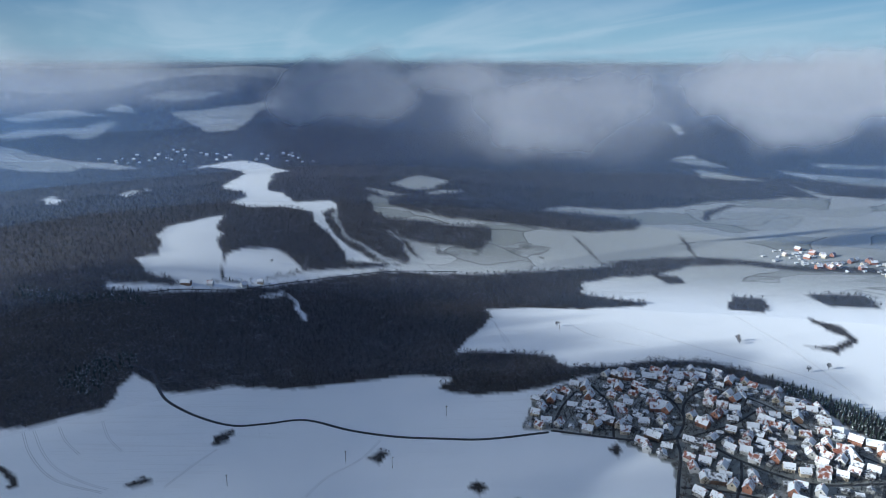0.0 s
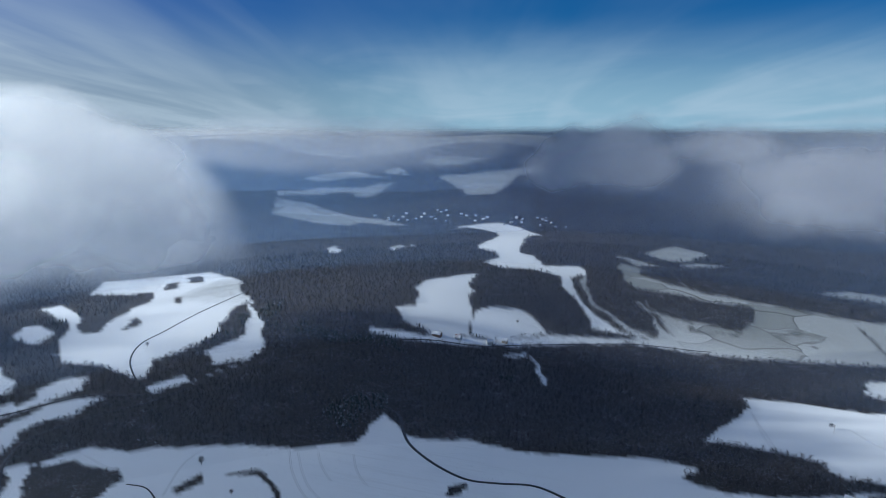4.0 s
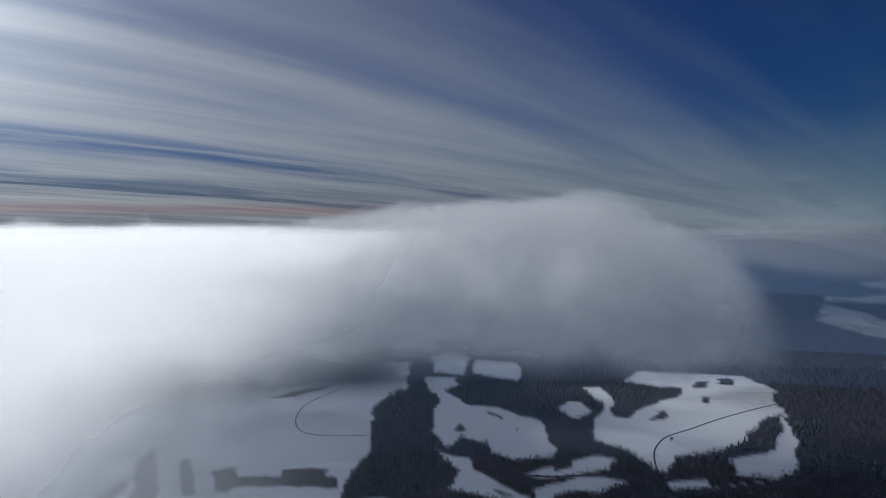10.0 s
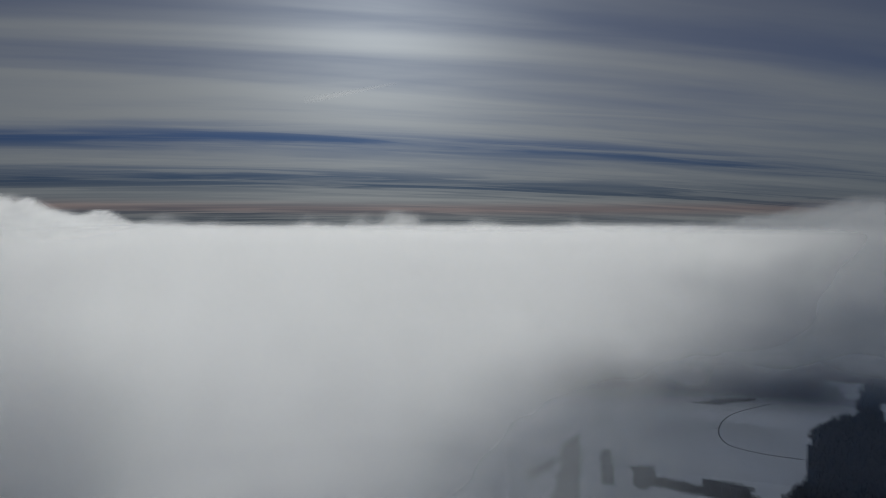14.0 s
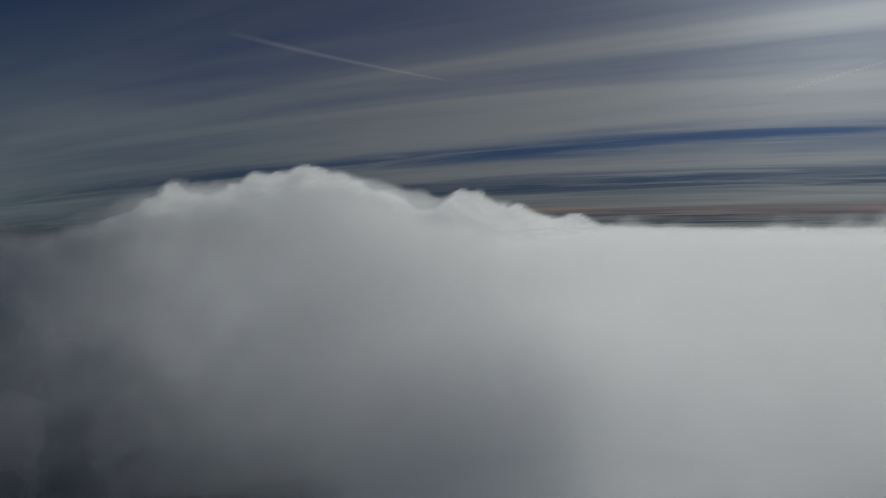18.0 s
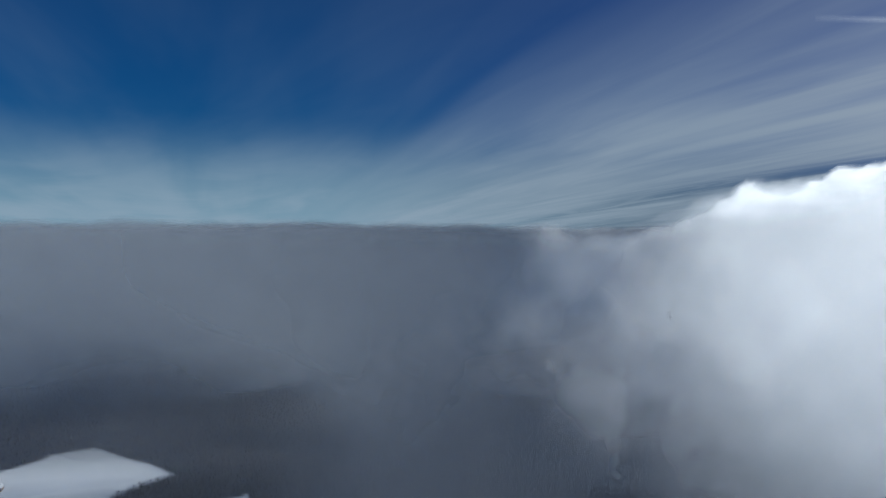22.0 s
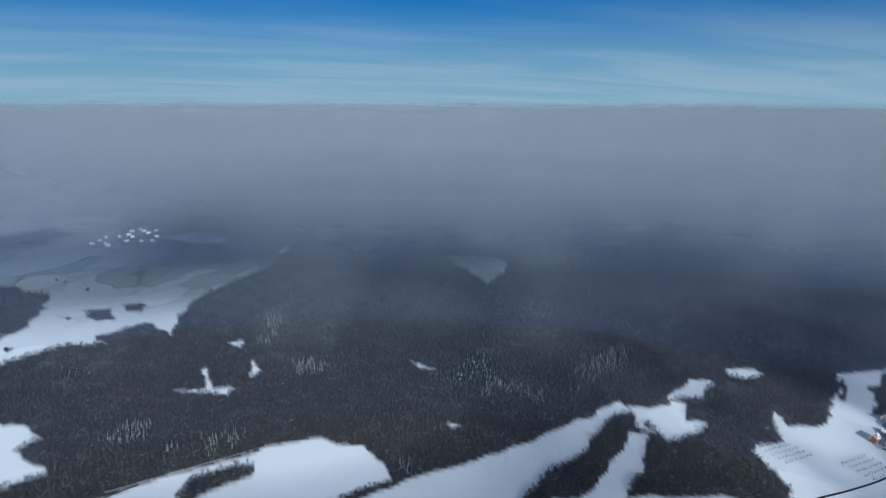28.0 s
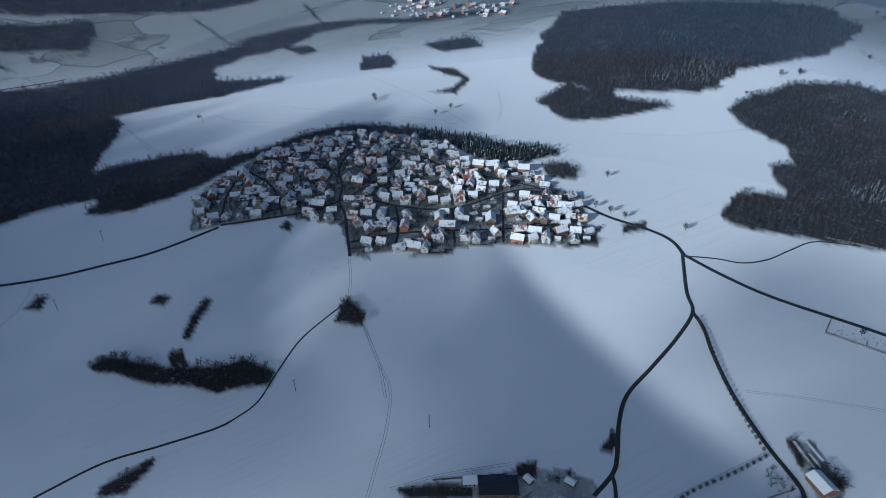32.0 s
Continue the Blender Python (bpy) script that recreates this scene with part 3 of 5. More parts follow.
road(2.7, (-896, 586), (-862, 625), (-833, 676), (-793, 708), (-735, 723))  # lane
road(1.9, (-582, 540), (-555, 541), (-517, 520), (-483, 504))  # field lane
road(2.7, (604, -381), (628, -400), (650, -455), (671, -504), (689, -535), (709, -565), (742, -556))  # hamlet road
road(2.7, (709, -565), (732, -617), (763, -674), (818, -704), (880, -737), (908, -766), (904, -832), (874, -917))  # hamlet road
road(1.9, (834, -965), (791, -997), (732, -1006))  # hamlet road
road(2.3, (309, -983), (322, -1052), (338, -1167), (367, -1301))  # wood road
track(1.9, (177, 433), (168, 388), (163, 357), (143, 324), (121, 297), (106, 279))  # field track
track(1.9, (205, 526), (194, 498), (183, 477))  # field track
track(1.9, (-450, 662), (-423, 626), (-390, 593), (-362, 575), (-317, 560))  # field track
track(1.9, (-440, 665), (-409, 626), (-379, 597), (-340, 575), (-314, 565))  # field track
track(1.9, (-375, 684), (-353, 651), (-328, 626))  # field track
track(1.9, (-417, 673), (-396, 646), (-369, 621))  # field track
track(1.9, (-126, 552), (-110, 581), (-81, 610), (-65, 642))  # field track
track(1.9, (-262, 568), (-247, 601), (-231, 630))  # field track
track(1.9, (-677, 572), (-640, 562), (-614, 561))  # field track
track(1.9, (-527, 535), (-553, 597), (-553, 640))  # field track
track(1.9, (201, 1017), (223, 950), (281, 891))  # field track
track(1.9, (280, 1013), (361, 877), (435, 791), (464, 741))  # field track
track(1.9, (471, 1196), (470, 1044), (476, 874), (476, 705))  # field track
track(1.9, (122, 277), (157, 269), (204, 252))  # field track
track(1.9, (281, 173), (313, 170), (349, 167), (365, 166))  # field track
track(1.9, (398, 213), (429, 186), (470, 145))  # field track
track(1.9, (577, 814), (550, 764), (515, 724))  # field track
track(1.9, (620, 614), (687, 560), (778, 520))  # field track
track(1.9, (71, 1111), (86, 995), (100, 880))  # field track
track(1.9, (83, 1036), (88, 938), (98, 860))  # field track
track(1.9, (640, 314), (675, 258), (728, 172))  # field track
track(1.9, (943, -702), (853, -637))  # field track
track(1.9, (942, -732), (846, -651))  # field track
track(1.9, (176, 434), (168, 388), (156, 351))  # field track
wood((-3292, 3443), (-2244, 3580), (-792, 4427), (1325, 4553), (2426, 3611), (1293, 1845), (1150, 1779), (957, 1870), (872, 1852), (718, 1851), (623, 1794), (449, 1757), (318, 1766), (253, 1723), (434, 1693), (491, 1667), (488, 1642), (453, 1600), (367, 1576), (287, 1577), (208, 1586), (102, 1607), (22, 1620), (-90, 1686), (-183, 1771), (-233, 1823), (-331, 2182), (-843, 2305), (-1235, 2293), (-1364, 1944), (-1867, 1866))  # northern forest
wood((-843, 2305), (-331, 2182), (-233, 1823), (-183, 1771), (-177, 1638), (-246, 1597), (-376, 2032))  # hill forest
clearing((-845, 2313), (-827, 2371), (-766, 2430), (-713, 2455), (-615, 2382), (-478, 2154), (-515, 2104), (-499, 1988), (-462, 1801), (-449, 1779), (-414, 1754), (-375, 1691), (-360, 1657), (-288, 1695), (-259, 1658), (-256, 1620), (-273, 1597), (-275, 1571), (-257, 1498), (-230, 1421), (-191, 1369), (-141, 1330), (-106, 1327), (-161, 1307), (-188, 1305), (-206, 1359), (-229, 1396), (-262, 1455), (-288, 1506), (-306, 1575), (-336, 1582), (-380, 1602), (-450, 1567), (-511, 1617), (-502, 1654), (-490, 1692), (-516, 1765), (-576, 1810), (-593, 1839), (-607, 1961), (-614, 2102), (-663, 2242), (-729, 2306), (-797, 2339))  # high field
clearing((-197, 1769), (-136, 1737), (-140, 1687), (-68, 1666), (-6, 1633), (88, 1591), (154, 1585), (107, 1568), (21, 1569), (-65, 1582), (-154, 1611), (-170, 1643))  # long field
clearing((-132, 1507), (-105, 1483), (-77, 1411), (-45, 1359), (-68, 1350), (-83, 1423), (-110, 1470))  # meadow strip
clearing((-15, 1449), (20, 1444), (80, 1437), (43, 1409), (-5, 1410))  # meadow
clearing((793, 2415), (841, 2472), (897, 2487), (898, 2435), (943, 2268), (879, 2298), (815, 2390))  # far field
clearing((834, 2275), (909, 2180), (976, 2070), (869, 2122), (811, 2157))  # far field
clearing((1065, 2209), (1166, 2125), (1319, 2039), (1402, 2012), (1338, 1913), (1210, 1987), (1123, 2074))  # far field
clearing((1216, 2275), (1313, 2234), (1502, 2167), (1480, 2132), (1223, 2201))  # far field
clearing((1019, 2000), (1038, 1907), (1069, 1862), (1129, 1821), (1246, 1774), (1066, 1787), (1022, 1845))  # far field
clearing((975, 3171), (1031, 3107), (1006, 2901), (974, 2852), (984, 3036))  # far field
clearing((-149, 1917), (-76, 2096), (10, 2015), (-22, 1873), (-99, 1855))  # far field
clearing((-221, 1849), (-157, 1819), (-95, 1789), (-153, 1765))  # far field
clearing((-44, 1815), (-7, 1865), (64, 1879), (-21, 1803))  # far field
clearing((-1715, 2692), (-1666, 2798), (-1513, 2897), (-1476, 3021), (-1402, 3046), (-1415, 2937), (-1392, 2812), (-1420, 2752), (-1487, 2754), (-1467, 2802), (-1563, 2773), (-1619, 2675), (-1760, 2560), (-1803, 2629))  # far meadow
clearing((-1740, 2529), (-1556, 2526), (-1419, 2460), (-1293, 2409), (-1172, 2402), (-1028, 2339), (-1112, 2314), (-1212, 2323), (-1234, 2256), (-1338, 2243), (-1598, 2304))  # far meadow
clearing((-1845, 2912), (-1807, 3096), (-1707, 3194), (-1553, 3136), (-1469, 3173), (-1636, 3053), (-1738, 2888))  # far meadow
clearing((-1556, 3226), (-1539, 3337), (-1449, 3280), (-1407, 3209), (-1507, 3204))  # far meadow
clearing((-1479, 3487), (-1398, 3612), (-1139, 3705), (-1200, 3529), (-1307, 3434))  # far meadow
clearing((-1264, 3238), (-1134, 3320), (-973, 3518), (-866, 3801), (-774, 3644), (-885, 3391), (-867, 3115), (-872, 2953), (-977, 2906), (-1080, 3038))  # far meadow
clearing((-1076, 1824), (-1075, 1876), (-978, 1746), (-994, 1704))  # glade
clearing((-861, 1804), (-855, 1877), (-812, 1831), (-818, 1744))  # glade
clearing((-827, 1886), (-786, 1860), (-793, 1822))  # glade
thicket((316, 1391), (380, 1409), (483, 1435), (542, 1427), (619, 1409), (648, 1392), (851, 1269), (889, 1230), (870, 1203), (829, 1234), (604, 1370), (373, 1380))  # stream trees
thicket((646, 1706), (686, 1762), (784, 1824), (794, 1811), (697, 1744), (649, 1678))  # field hedge
thicket((293, 1536), (330, 1401), (335, 1403), (301, 1539))  # field hedge
thicket((550, 1568), (547, 1434), (554, 1440), (559, 1569))  # field hedge
thicket((-136, 1741), (-69, 1674), (-6, 1633), (88, 1595), (-6, 1620), (-74, 1645), (-138, 1687))  # wood edge
road(2.8, (-1058, 518), (-1007, 555), (-914, 570), (-885, 592), (-859, 629), (-835, 670), (-808, 702), (-773, 710), (-739, 727), (-723, 732))  # valley lane
thicket((-1083, 916), (-1109, 969), (-1106, 1022), (-1150, 1137), (-1116, 1154), (-1060, 1083), (-1045, 998), (-1027, 943), (-1006, 898), (-1031, 880))  # meadow trees
thicket((-966, 917), (-986, 969), (-968, 958), (-955, 917))  # meadow trees
thicket((-1134, 1199), (-1145, 1238), (-1100, 1197), (-1103, 1173))  # meadow trees
thicket((-1169, 1315), (-1152, 1341), (-1093, 1280), (-1120, 1267))  # meadow trees
thicket((-1147, 596), (-1164, 620), (-1127, 617), (-1128, 596))  # hedge
thicket((-1207, 707), (-1152, 710), (-1143, 700), (-1192, 698))  # hedge
thicket((-895, 461), (-862, 488), (-779, 530), (-772, 525), (-850, 481), (-884, 454))  # row of trees
thicket((-831, 442), (-819, 456), (-782, 468), (-775, 462), (-810, 445))  # row of trees
thicket((-870, 517), (-855, 532), (-836, 538), (-844, 525))  # row of trees
thicket((-788, 610), (-769, 667), (-733, 721), (-715, 715), (-743, 659), (-760, 601))  # stream trees
thicket((-807, 583), (-800, 615), (-791, 634), (-774, 613), (-779, 569))  # stream trees
thicket((-902, 651), (-900, 683), (-884, 675), (-883, 641))  # hedge
thicket((-695, 548), (-683, 564), (-635, 539), (-618, 565), (-589, 550), (-594, 524), (-603, 514), (-656, 535))  # garden trees
thicket((-701, 503), (-725, 546), (-709, 537), (-640, 474), (-647, 463))  # stream trees
wood((-1345, 2075), (-1065, 2532), (-565, 1348), (-748, 1184), (-983, 1506))  # western forest edge
wood((799, 1003), (837, 984), (748, 856), (708, 759), (745, 687), (802, 635), (839, 631), (767, 695), (712, 714), (696, 687), (678, 692), (684, 746), (660, 837))  # dell wood
firs((781, 720), (831, 729), (890, 707), (921, 673), (887, 646), (837, 640), (782, 686))  # frosted trees
firs((740, 348), (771, 358), (797, 332), (753, 309), (728, 334))  # frosted conifers
firs((751, 358), (778, 353), (782, 323), (746, 314), (734, 342))  # frosted conifers
firs((956, 184), (990, 137), (969, 83), (934, 87), (919, 168))  # frosted conifers
firs((1112, 289), (1221, 268), (1159, 238), (1043, 229), (1036, 260))  # frosted conifers
thicket((1156, 572), (1186, 546), (1138, 512), (1117, 538))  # valley trees
thicket((1087, 482), (1125, 455), (1079, 396), (1050, 426))  # valley trees
thicket((1227, 535), (1249, 503), (1190, 485), (1183, 511))  # valley trees
clearing((1667, -71), (1696, -145), (1629, -222), (1505, -191), (1414, -149), (1508, -121))  # snowy glade
clearing((1424, 881), (1456, 835), (1419, 731), (1349, 592), (1314, 430), (1162, 414), (1056, 388), (1032, 459), (1009, 529), (984, 556), (986, 588), (1101, 617), (1272, 689))  # snowy valley
clearing((836, -276), (830, -302), (848, -329), (853, -359), (804, -332), (789, -353), (782, -327), (750, -311), (753, -294), (781, -296), (798, -276))  # meadow
clearing((858, -328), (934, -392), (936, -429), (874, -389))  # meadow
clearing((971, -465), (979, -505), (954, -516), (940, -486), (950, -468))  # glade
clearing((763, -257), (769, -277), (707, -252), (660, -221), (617, -201), (621, -158), (680, -204), (707, -225))  # meadow strip
thicket((904, -649), (912, -668), (845, -636), (831, -618))  # garden trees
thicket((850, -622), (916, -686), (938, -726), (929, -759), (909, -715), (867, -670), (818, -635), (819, -597))  # wood by the road
thicket((729, -571), (725, -637), (683, -618), (640, -633), (613, -609), (642, -585), (695, -550))  # stream trees
wood((-1526, 2134), (-1398, 2283), (-807, 1322), (-955, 1339), (-1193, 1649))  # western forest edge
wood((368, -958), (19, -1217), (43, -2420), (746, -1937))  # misty forest
thicket((-1272, 56), (-1341, 92), (-994, 68), (-998, 27))  # hedge wood
thicket((-1231, 115), (-1245, 137), (-1062, 126), (-1063, 108))  # hedge
thicket((-1111, 262), (-1077, 335), (-1043, 316), (-1061, 259))  # hedge
thicket((-1149, 160), (-1153, 204), (-1056, 182), (-1059, 152))  # hedge
thicket((-1583, 346), (-1631, 425), (-1650, 513), (-1608, 493), (-1573, 410))  # hedge
thicket((-1125, -7), (-1207, 43), (-1171, 42), (-1072, 2))  # hedge
road(2.8, (-1585, 519), (-1490, 413), (-1382, 358), (-1285, 346), (-1234, 384), (-1201, 445))  # meadow lane
yard((382, 166), (400, 156), (389, 136), (382, 117), (362, 111), (358, 126), (368, 144))  # farm yard
yard((351, 132), (347, 94), (315, 91), (313, 116), (316, 130))  # farm yard
yard((122, 269), (128, 273), (172, 256), (215, 244), (237, 227), (247, 210), (235, 201))  # southern gardens
wood((900, -1250), (1200, -2050), (200, -2600), (-900, -2400), (-1500, -1900), (-900, -1390), (-220, -1590), (420, -1570))  # far forest in the mist
wood((150, -470), (420, -1570), (-220, -1590), (-900, -1390), (-420, -420), (-60, -400))  # forest under the fog


def spline(pts, step=6.0):
    p = [Vector((*q, 0)) for q in pts]
    p = [p[0] * 2 - p[1]] + p + [p[-1] * 2 - p[-2]]
    out = []
    for i in range(1, len(p) - 2):
        n = max(2, int((p[i + 1] - p[i]).length / step))
        for k in range(n):
            t = k / n
            out.append(0.5 * (2 * p[i] + (p[i + 1] - p[i - 1]) * t + (2 * p[i - 1] - 5 * p[i] + 4 * p[i + 1] - p[i + 2]) * t * t + (3 * p[i] - p[i - 1] - 3 * p[i + 1] + p[i + 2]) * t ** 3))
    return out + [p[-2]]


LINES = [(w * 0.78, np.array([(v.x, v.y) for v in spline(pts)])) for w, pts in ROADS]


def road_gap(x, y):
    """The distance of places from the edge of the nearest road."""
    d = np.full(x.shape, 1e9)
    for w, line in LINES:
        lo, hi = line.min(0) - 40, line.max(0) + 40
        k = np.where((x > lo[0]) & (x < hi[0]) & (y > lo[1]) & (y < hi[1]))[0]
        for c in range(0, len(k), 4000):
            kk = k[c:c + 4000]
            dd = np.hypot(x[kk, None] - line[None, :, 0], y[kk, None] - line[None, :, 1]).min(1) - w / 2
            d[kk] = np.minimum(d[kk], dd)
    return d


def wooded(x, y, which=None):
    """The number of the wood that covers each place, or -1."""
    x, y = ragged(x, y)
    k = np.full(x.shape, -1)
    for i, pts in enumerate(WOODS):
        if i not in LOW:
            k[inside(pts, x, y) & (k < 0)] = i
    for pts in CLEARINGS:
        k[inside(pts, x, y)] = -1
    for i in LOW:
        k[inside(WOODS[i], x, y) & (k < 0)] = i
    return k


def mesh_of(name, verts, faces, mat, attrs=None, flat=True):
    """A mesh from arrays of corners and of faces with equal sides."""
    me = bpy.data.meshes.new(name)
    verts, faces = np.asarray(verts, np.float32), np.asarray(faces, np.int32)
    n = faces.shape[1]
    me.vertices.add(len(verts))
    me.vertices.foreach_set("co", verts.ravel())
    me.loops.add(faces.size)
    me.loops.foreach_set("vertex_index", faces.ravel())
    me.polygons.add(len(faces))
    me.polygons.foreach_set("loop_start", np.arange(0, faces.size, n, dtype=np.int32))
    me.polygons.foreach_set("loop_total", np.full(len(faces), n, np.int32))
    if not flat:
        me.polygons.foreach_set("use_smooth", np.ones(len(faces), bool))
    for k, v in (attrs or {}).items():
        a = me.attributes.new(k, "FLOAT", "POINT")
        a.data.foreach_set("value", np.asarray(v, np.float32))
    me.update(calc_edges=True)
    me.materials.append(mat)
    return me


# ---- ground ----
HIGH_FIELD = max((c for c in CLEARINGS if max(p[1] for p in c) > 2200 and abs(c[0][0] + 840) < 80), key=len)


def build_ground():
    rr = np.concatenate([[0.0], 170 * (4930 / 170) ** (np.arange(360) / 359)])
    na = 1440
    a = np.arange(na) * 2 * np.pi / na
    x, y = (rr[:, None] * np.sin(a)).ravel(), (rr[:, None] * np.cos(a)).ravel()
    z = height(x, y)
    i, j = np.meshgrid(np.arange(len(rr) - 1), np.arange(na), indexing="ij")
    j2 = (j + 1) % na
    f = np.stack([i * na + j, i * na + j2, (i + 1) * na + j2, (i + 1) * na + j], -1).reshape(-1, 4)
    w = sum((wooded(x * q, y * q) >= 0).astype(float) for q in (0.9965, 1.0, 1.0035)) / 3
    thin = np.zeros(x.shape)
    for pts in THIN:
        thin[inside(pts, *ragged(x, y))] = 0.8
    thin[inside(VILLAGE, x, y)] = 1.0
    thin[inside(HAMLET, x, y)] = 0.7
    r = np.hypot(x, y)
    p = np.stack([x, y, 0 * x], -1)
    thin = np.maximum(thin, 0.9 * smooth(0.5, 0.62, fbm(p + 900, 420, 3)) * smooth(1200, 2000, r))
    az = np.degrees(np.arctan2(x, y))
    south = smooth(62, 72, az) + (1 - smooth(-70, -62, az))
    lone = fbm(p + 300, 450, 4)
    w = np.maximum(w, np.maximum(smooth(0.53, 0.56, lone), south * smooth(0.33, 0.36, lone)) * smooth(1500, 1800, r) * south)
    # Far snow lies thin, and is greyed further in place of cloud shade.
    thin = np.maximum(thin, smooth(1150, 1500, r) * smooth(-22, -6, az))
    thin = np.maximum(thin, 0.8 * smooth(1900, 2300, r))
    # The sunlit hill fields keep full snow and are spared that greying.
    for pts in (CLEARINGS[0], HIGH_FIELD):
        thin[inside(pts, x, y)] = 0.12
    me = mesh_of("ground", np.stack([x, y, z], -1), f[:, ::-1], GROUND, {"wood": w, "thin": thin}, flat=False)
    return tagged(new("ground", me), "snow-covered rolling fields and dark woodland floor", "ground", kind="structure")


VILLAGE = [(85, 656), (105, 719), (152, 760), (192, 781), (236, 800), (280, 795), (335, 792), (368, 743), (415, 692), (409, 629), (459, 595), (457, 548), (477, 503), (445, 455),
        (432, 421), (341, 471), (207, 527), (220, 579), (175, 628), (113, 648)]
HAMLET = [(751, -548), (811, -605), (841, -661), (791, -687), (743, -709), (700, -671), (721, -639), (729, -565)]
ground = build_ground()

# ---- roads ----
for w, line in LINES:
    d = np.gradient(line, axis=0)
    d /= np.linalg.norm(d, axis=1, keepdims=True) + 1e-9
    nrm = np.stack([-d[:, 1], d[:, 0]], -1)
    rows_ = [line + nrm * o for o in (-w / 2 - 0.4, -w / 2, w / 2, w / 2 + 0.4)]
    hh = [height(q[:, 0], q[:, 1]) + o for q, o in zip(rows_, (-0.5, 0.35, 0.35, -0.5))]
    v = np.concatenate([np.column_stack([q, h]) for q, h in zip(rows_, hh)])
    n = len(line)
    f = np.concatenate([np.stack([np.arange(n - 1) + k * n, np.arange(1, n) + k * n, np.arange(1, n) + (k + 1) * n, np.arange(n - 1) + (k + 1) * n], -1) for k in range(3)])
    tagged(new("road", mesh_of("road", v, f[:, ::-1], ROAD)), "narrow dark asphalt country road cleared of snow", "road", kind="structure")

# ---- snow banks and wheel tracks ----


def ribbon(line, offset, width, lift, name, mat):
    d = np.gradient(line, axis=0)
    d /= np.linalg.norm(d, axis=1, keepdims=True) + 1e-9
    nrm = np.stack([-d[:, 1], d[:, 0]], -1)
    n = len(line)
    cols = [line + nrm * (offset + o) for o in (-width / 2, -width / 6, width / 6, width / 2)]
    v = np.concatenate([np.column_stack([q, height(q[:, 0], q[:, 1]) + z]) for q, z in zip(cols, (-0.3, lift, lift, -0.3))])
    f = np.concatenate([np.stack([np.arange(n - 1) + k * n, np.arange(1, n) + k * n, np.arange(1, n) + (k + 1) * n, np.arange(n - 1) + (k + 1) * n], -1) for k in range(3)])
    return mesh_of(name, v, f[:, ::-1], mat)


for w, line in LINES:
    if w >= 4:
        for s in (-1, 1):
            tagged(new("snow_bank", ribbon(line, s * (w / 2 + 0.7), 1.1, 0.6, "snow_bank", SNOW)), "ploughed bank of white snow along the road", "snow bank", kind="structure")
for w, pts in TRACKS:
    line = np.array([(v.x, v.y) for v in spline(pts)])
    for s in (-1, 1):
        tagged(new("wheel_track", ribbon(line, s * w / 2, 0.75, 0.12, "wheel_track", RUT)), "grey wheel rut pressed into the snow", "track", kind="structure")

# ---- trees ----
RNG = np.random.RandomState(11)


def bare_tree(twigs, seed):
    """A leafless tree of height 1: a tapered trunk, limbs and a spray of twigs, all slender triangles."""
    rs = np.random.RandomState(seed)
    v, f = [], []

    def blade(a, b, w):
        side = np.cross(b - a, rs.randn(3))
        side *= w / (np.linalg.norm(side) + 1e-9)
        k = len(v)
        v.extend([a - side, a + side, b])
        f.append((k, k + 1, k + 2))
    for k in range(2):
        blade(np.array([0, 0, -0.03]), np.array([0.02 * rs.randn(), 0.02 * rs.randn(), 0.75]), 0.022)
    for k in range(twigs):
        t = k / twigs
        a = np.array([0, 0, 0.22 + 0.5 * t])
        ang = k * 2.4 + rs.rand()
        out = (0.14 + 0.26 * math.sin(math.pi * (0.25 + 0.7 * t))) * (0.8 + 0.4 * rs.rand())
        b = np.array([math.cos(ang) * out, math.sin(ang) * out, min(1.0, 0.5 + 0.55 * t * (0.7 + 0.5 * rs.rand()))])
        blade(a + (b - a) * 0.15, b, (0.5 / math.sqrt(twigs)) * 0.17)
        if twigs > 14:
            blade(a + (b - a) * 0.5, b + np.array([rs.randn(), rs.randn(), 0.6]) * 0.08, 0.02)
    return np.array(v), np.array(f)


def fir_tree(tiers, sides, seed):
    """A conifer of height 1: stacked ragged skirts."""
    rs = np.random.RandomState(seed)
    v, f = [], []
    for t in range(tiers):
        z0, z1 = 0.06 + 0.78 * t / tiers, min(1.0, 0.06 + 0.78 * (t + 1) / tiers + 0.22)
        r = 0.20 * (1 - 0.75 * t / tiers)
        k = len(v)
        for s in range(sides):
            a = 2 * math.pi * (s + 0.4 * rs.rand()) / sides
            q = r * (0.75 + 0.5 * rs.rand())
            v.append((math.cos(a) * q, math.sin(a) * q, z0 + 0.05 * rs.rand()))
        v.append((0, 0, z1))
        f.extend((k + s, k + (s + 1) % sides, k + sides) for s in range(sides))
    return np.array(v), np.array(f)


def plant(templates, x, y, z, h, rs, wide=1.0):
    """Many trees as one set of corners and faces."""
    vs, fs, n = [], [], 0
    pick = rs.randint(len(templates), size=len(x))
    for i, (tv, tf) in enumerate(templates):
        k = np.where(pick == i)[0]
        if not len(k):
            continue
        a = rs.rand(len(k)) * 6.283
        s = h[k] * wide * (0.85 + 0.4 * rs.rand(len(k)))
        c, d = (np.cos(a) * s)[:, None], (np.sin(a) * s)[:, None]
        V = np.stack([x[k, None] + tv[:, 0] * c - tv[:, 1] * d, y[k, None] + tv[:, 0] * d + tv[:, 1] * c, z[k, None] + tv[:, 2] * h[k, None]], -1)
        fs.append((tf[None] + (np.arange(len(k)) * len(tv))[:, None, None] + n).reshape(-1, 3))
        vs.append(V.reshape(-1, 3))
        n += V.shape[0] * V.shape[1]
    return np.concatenate(vs), np.concatenate(fs)


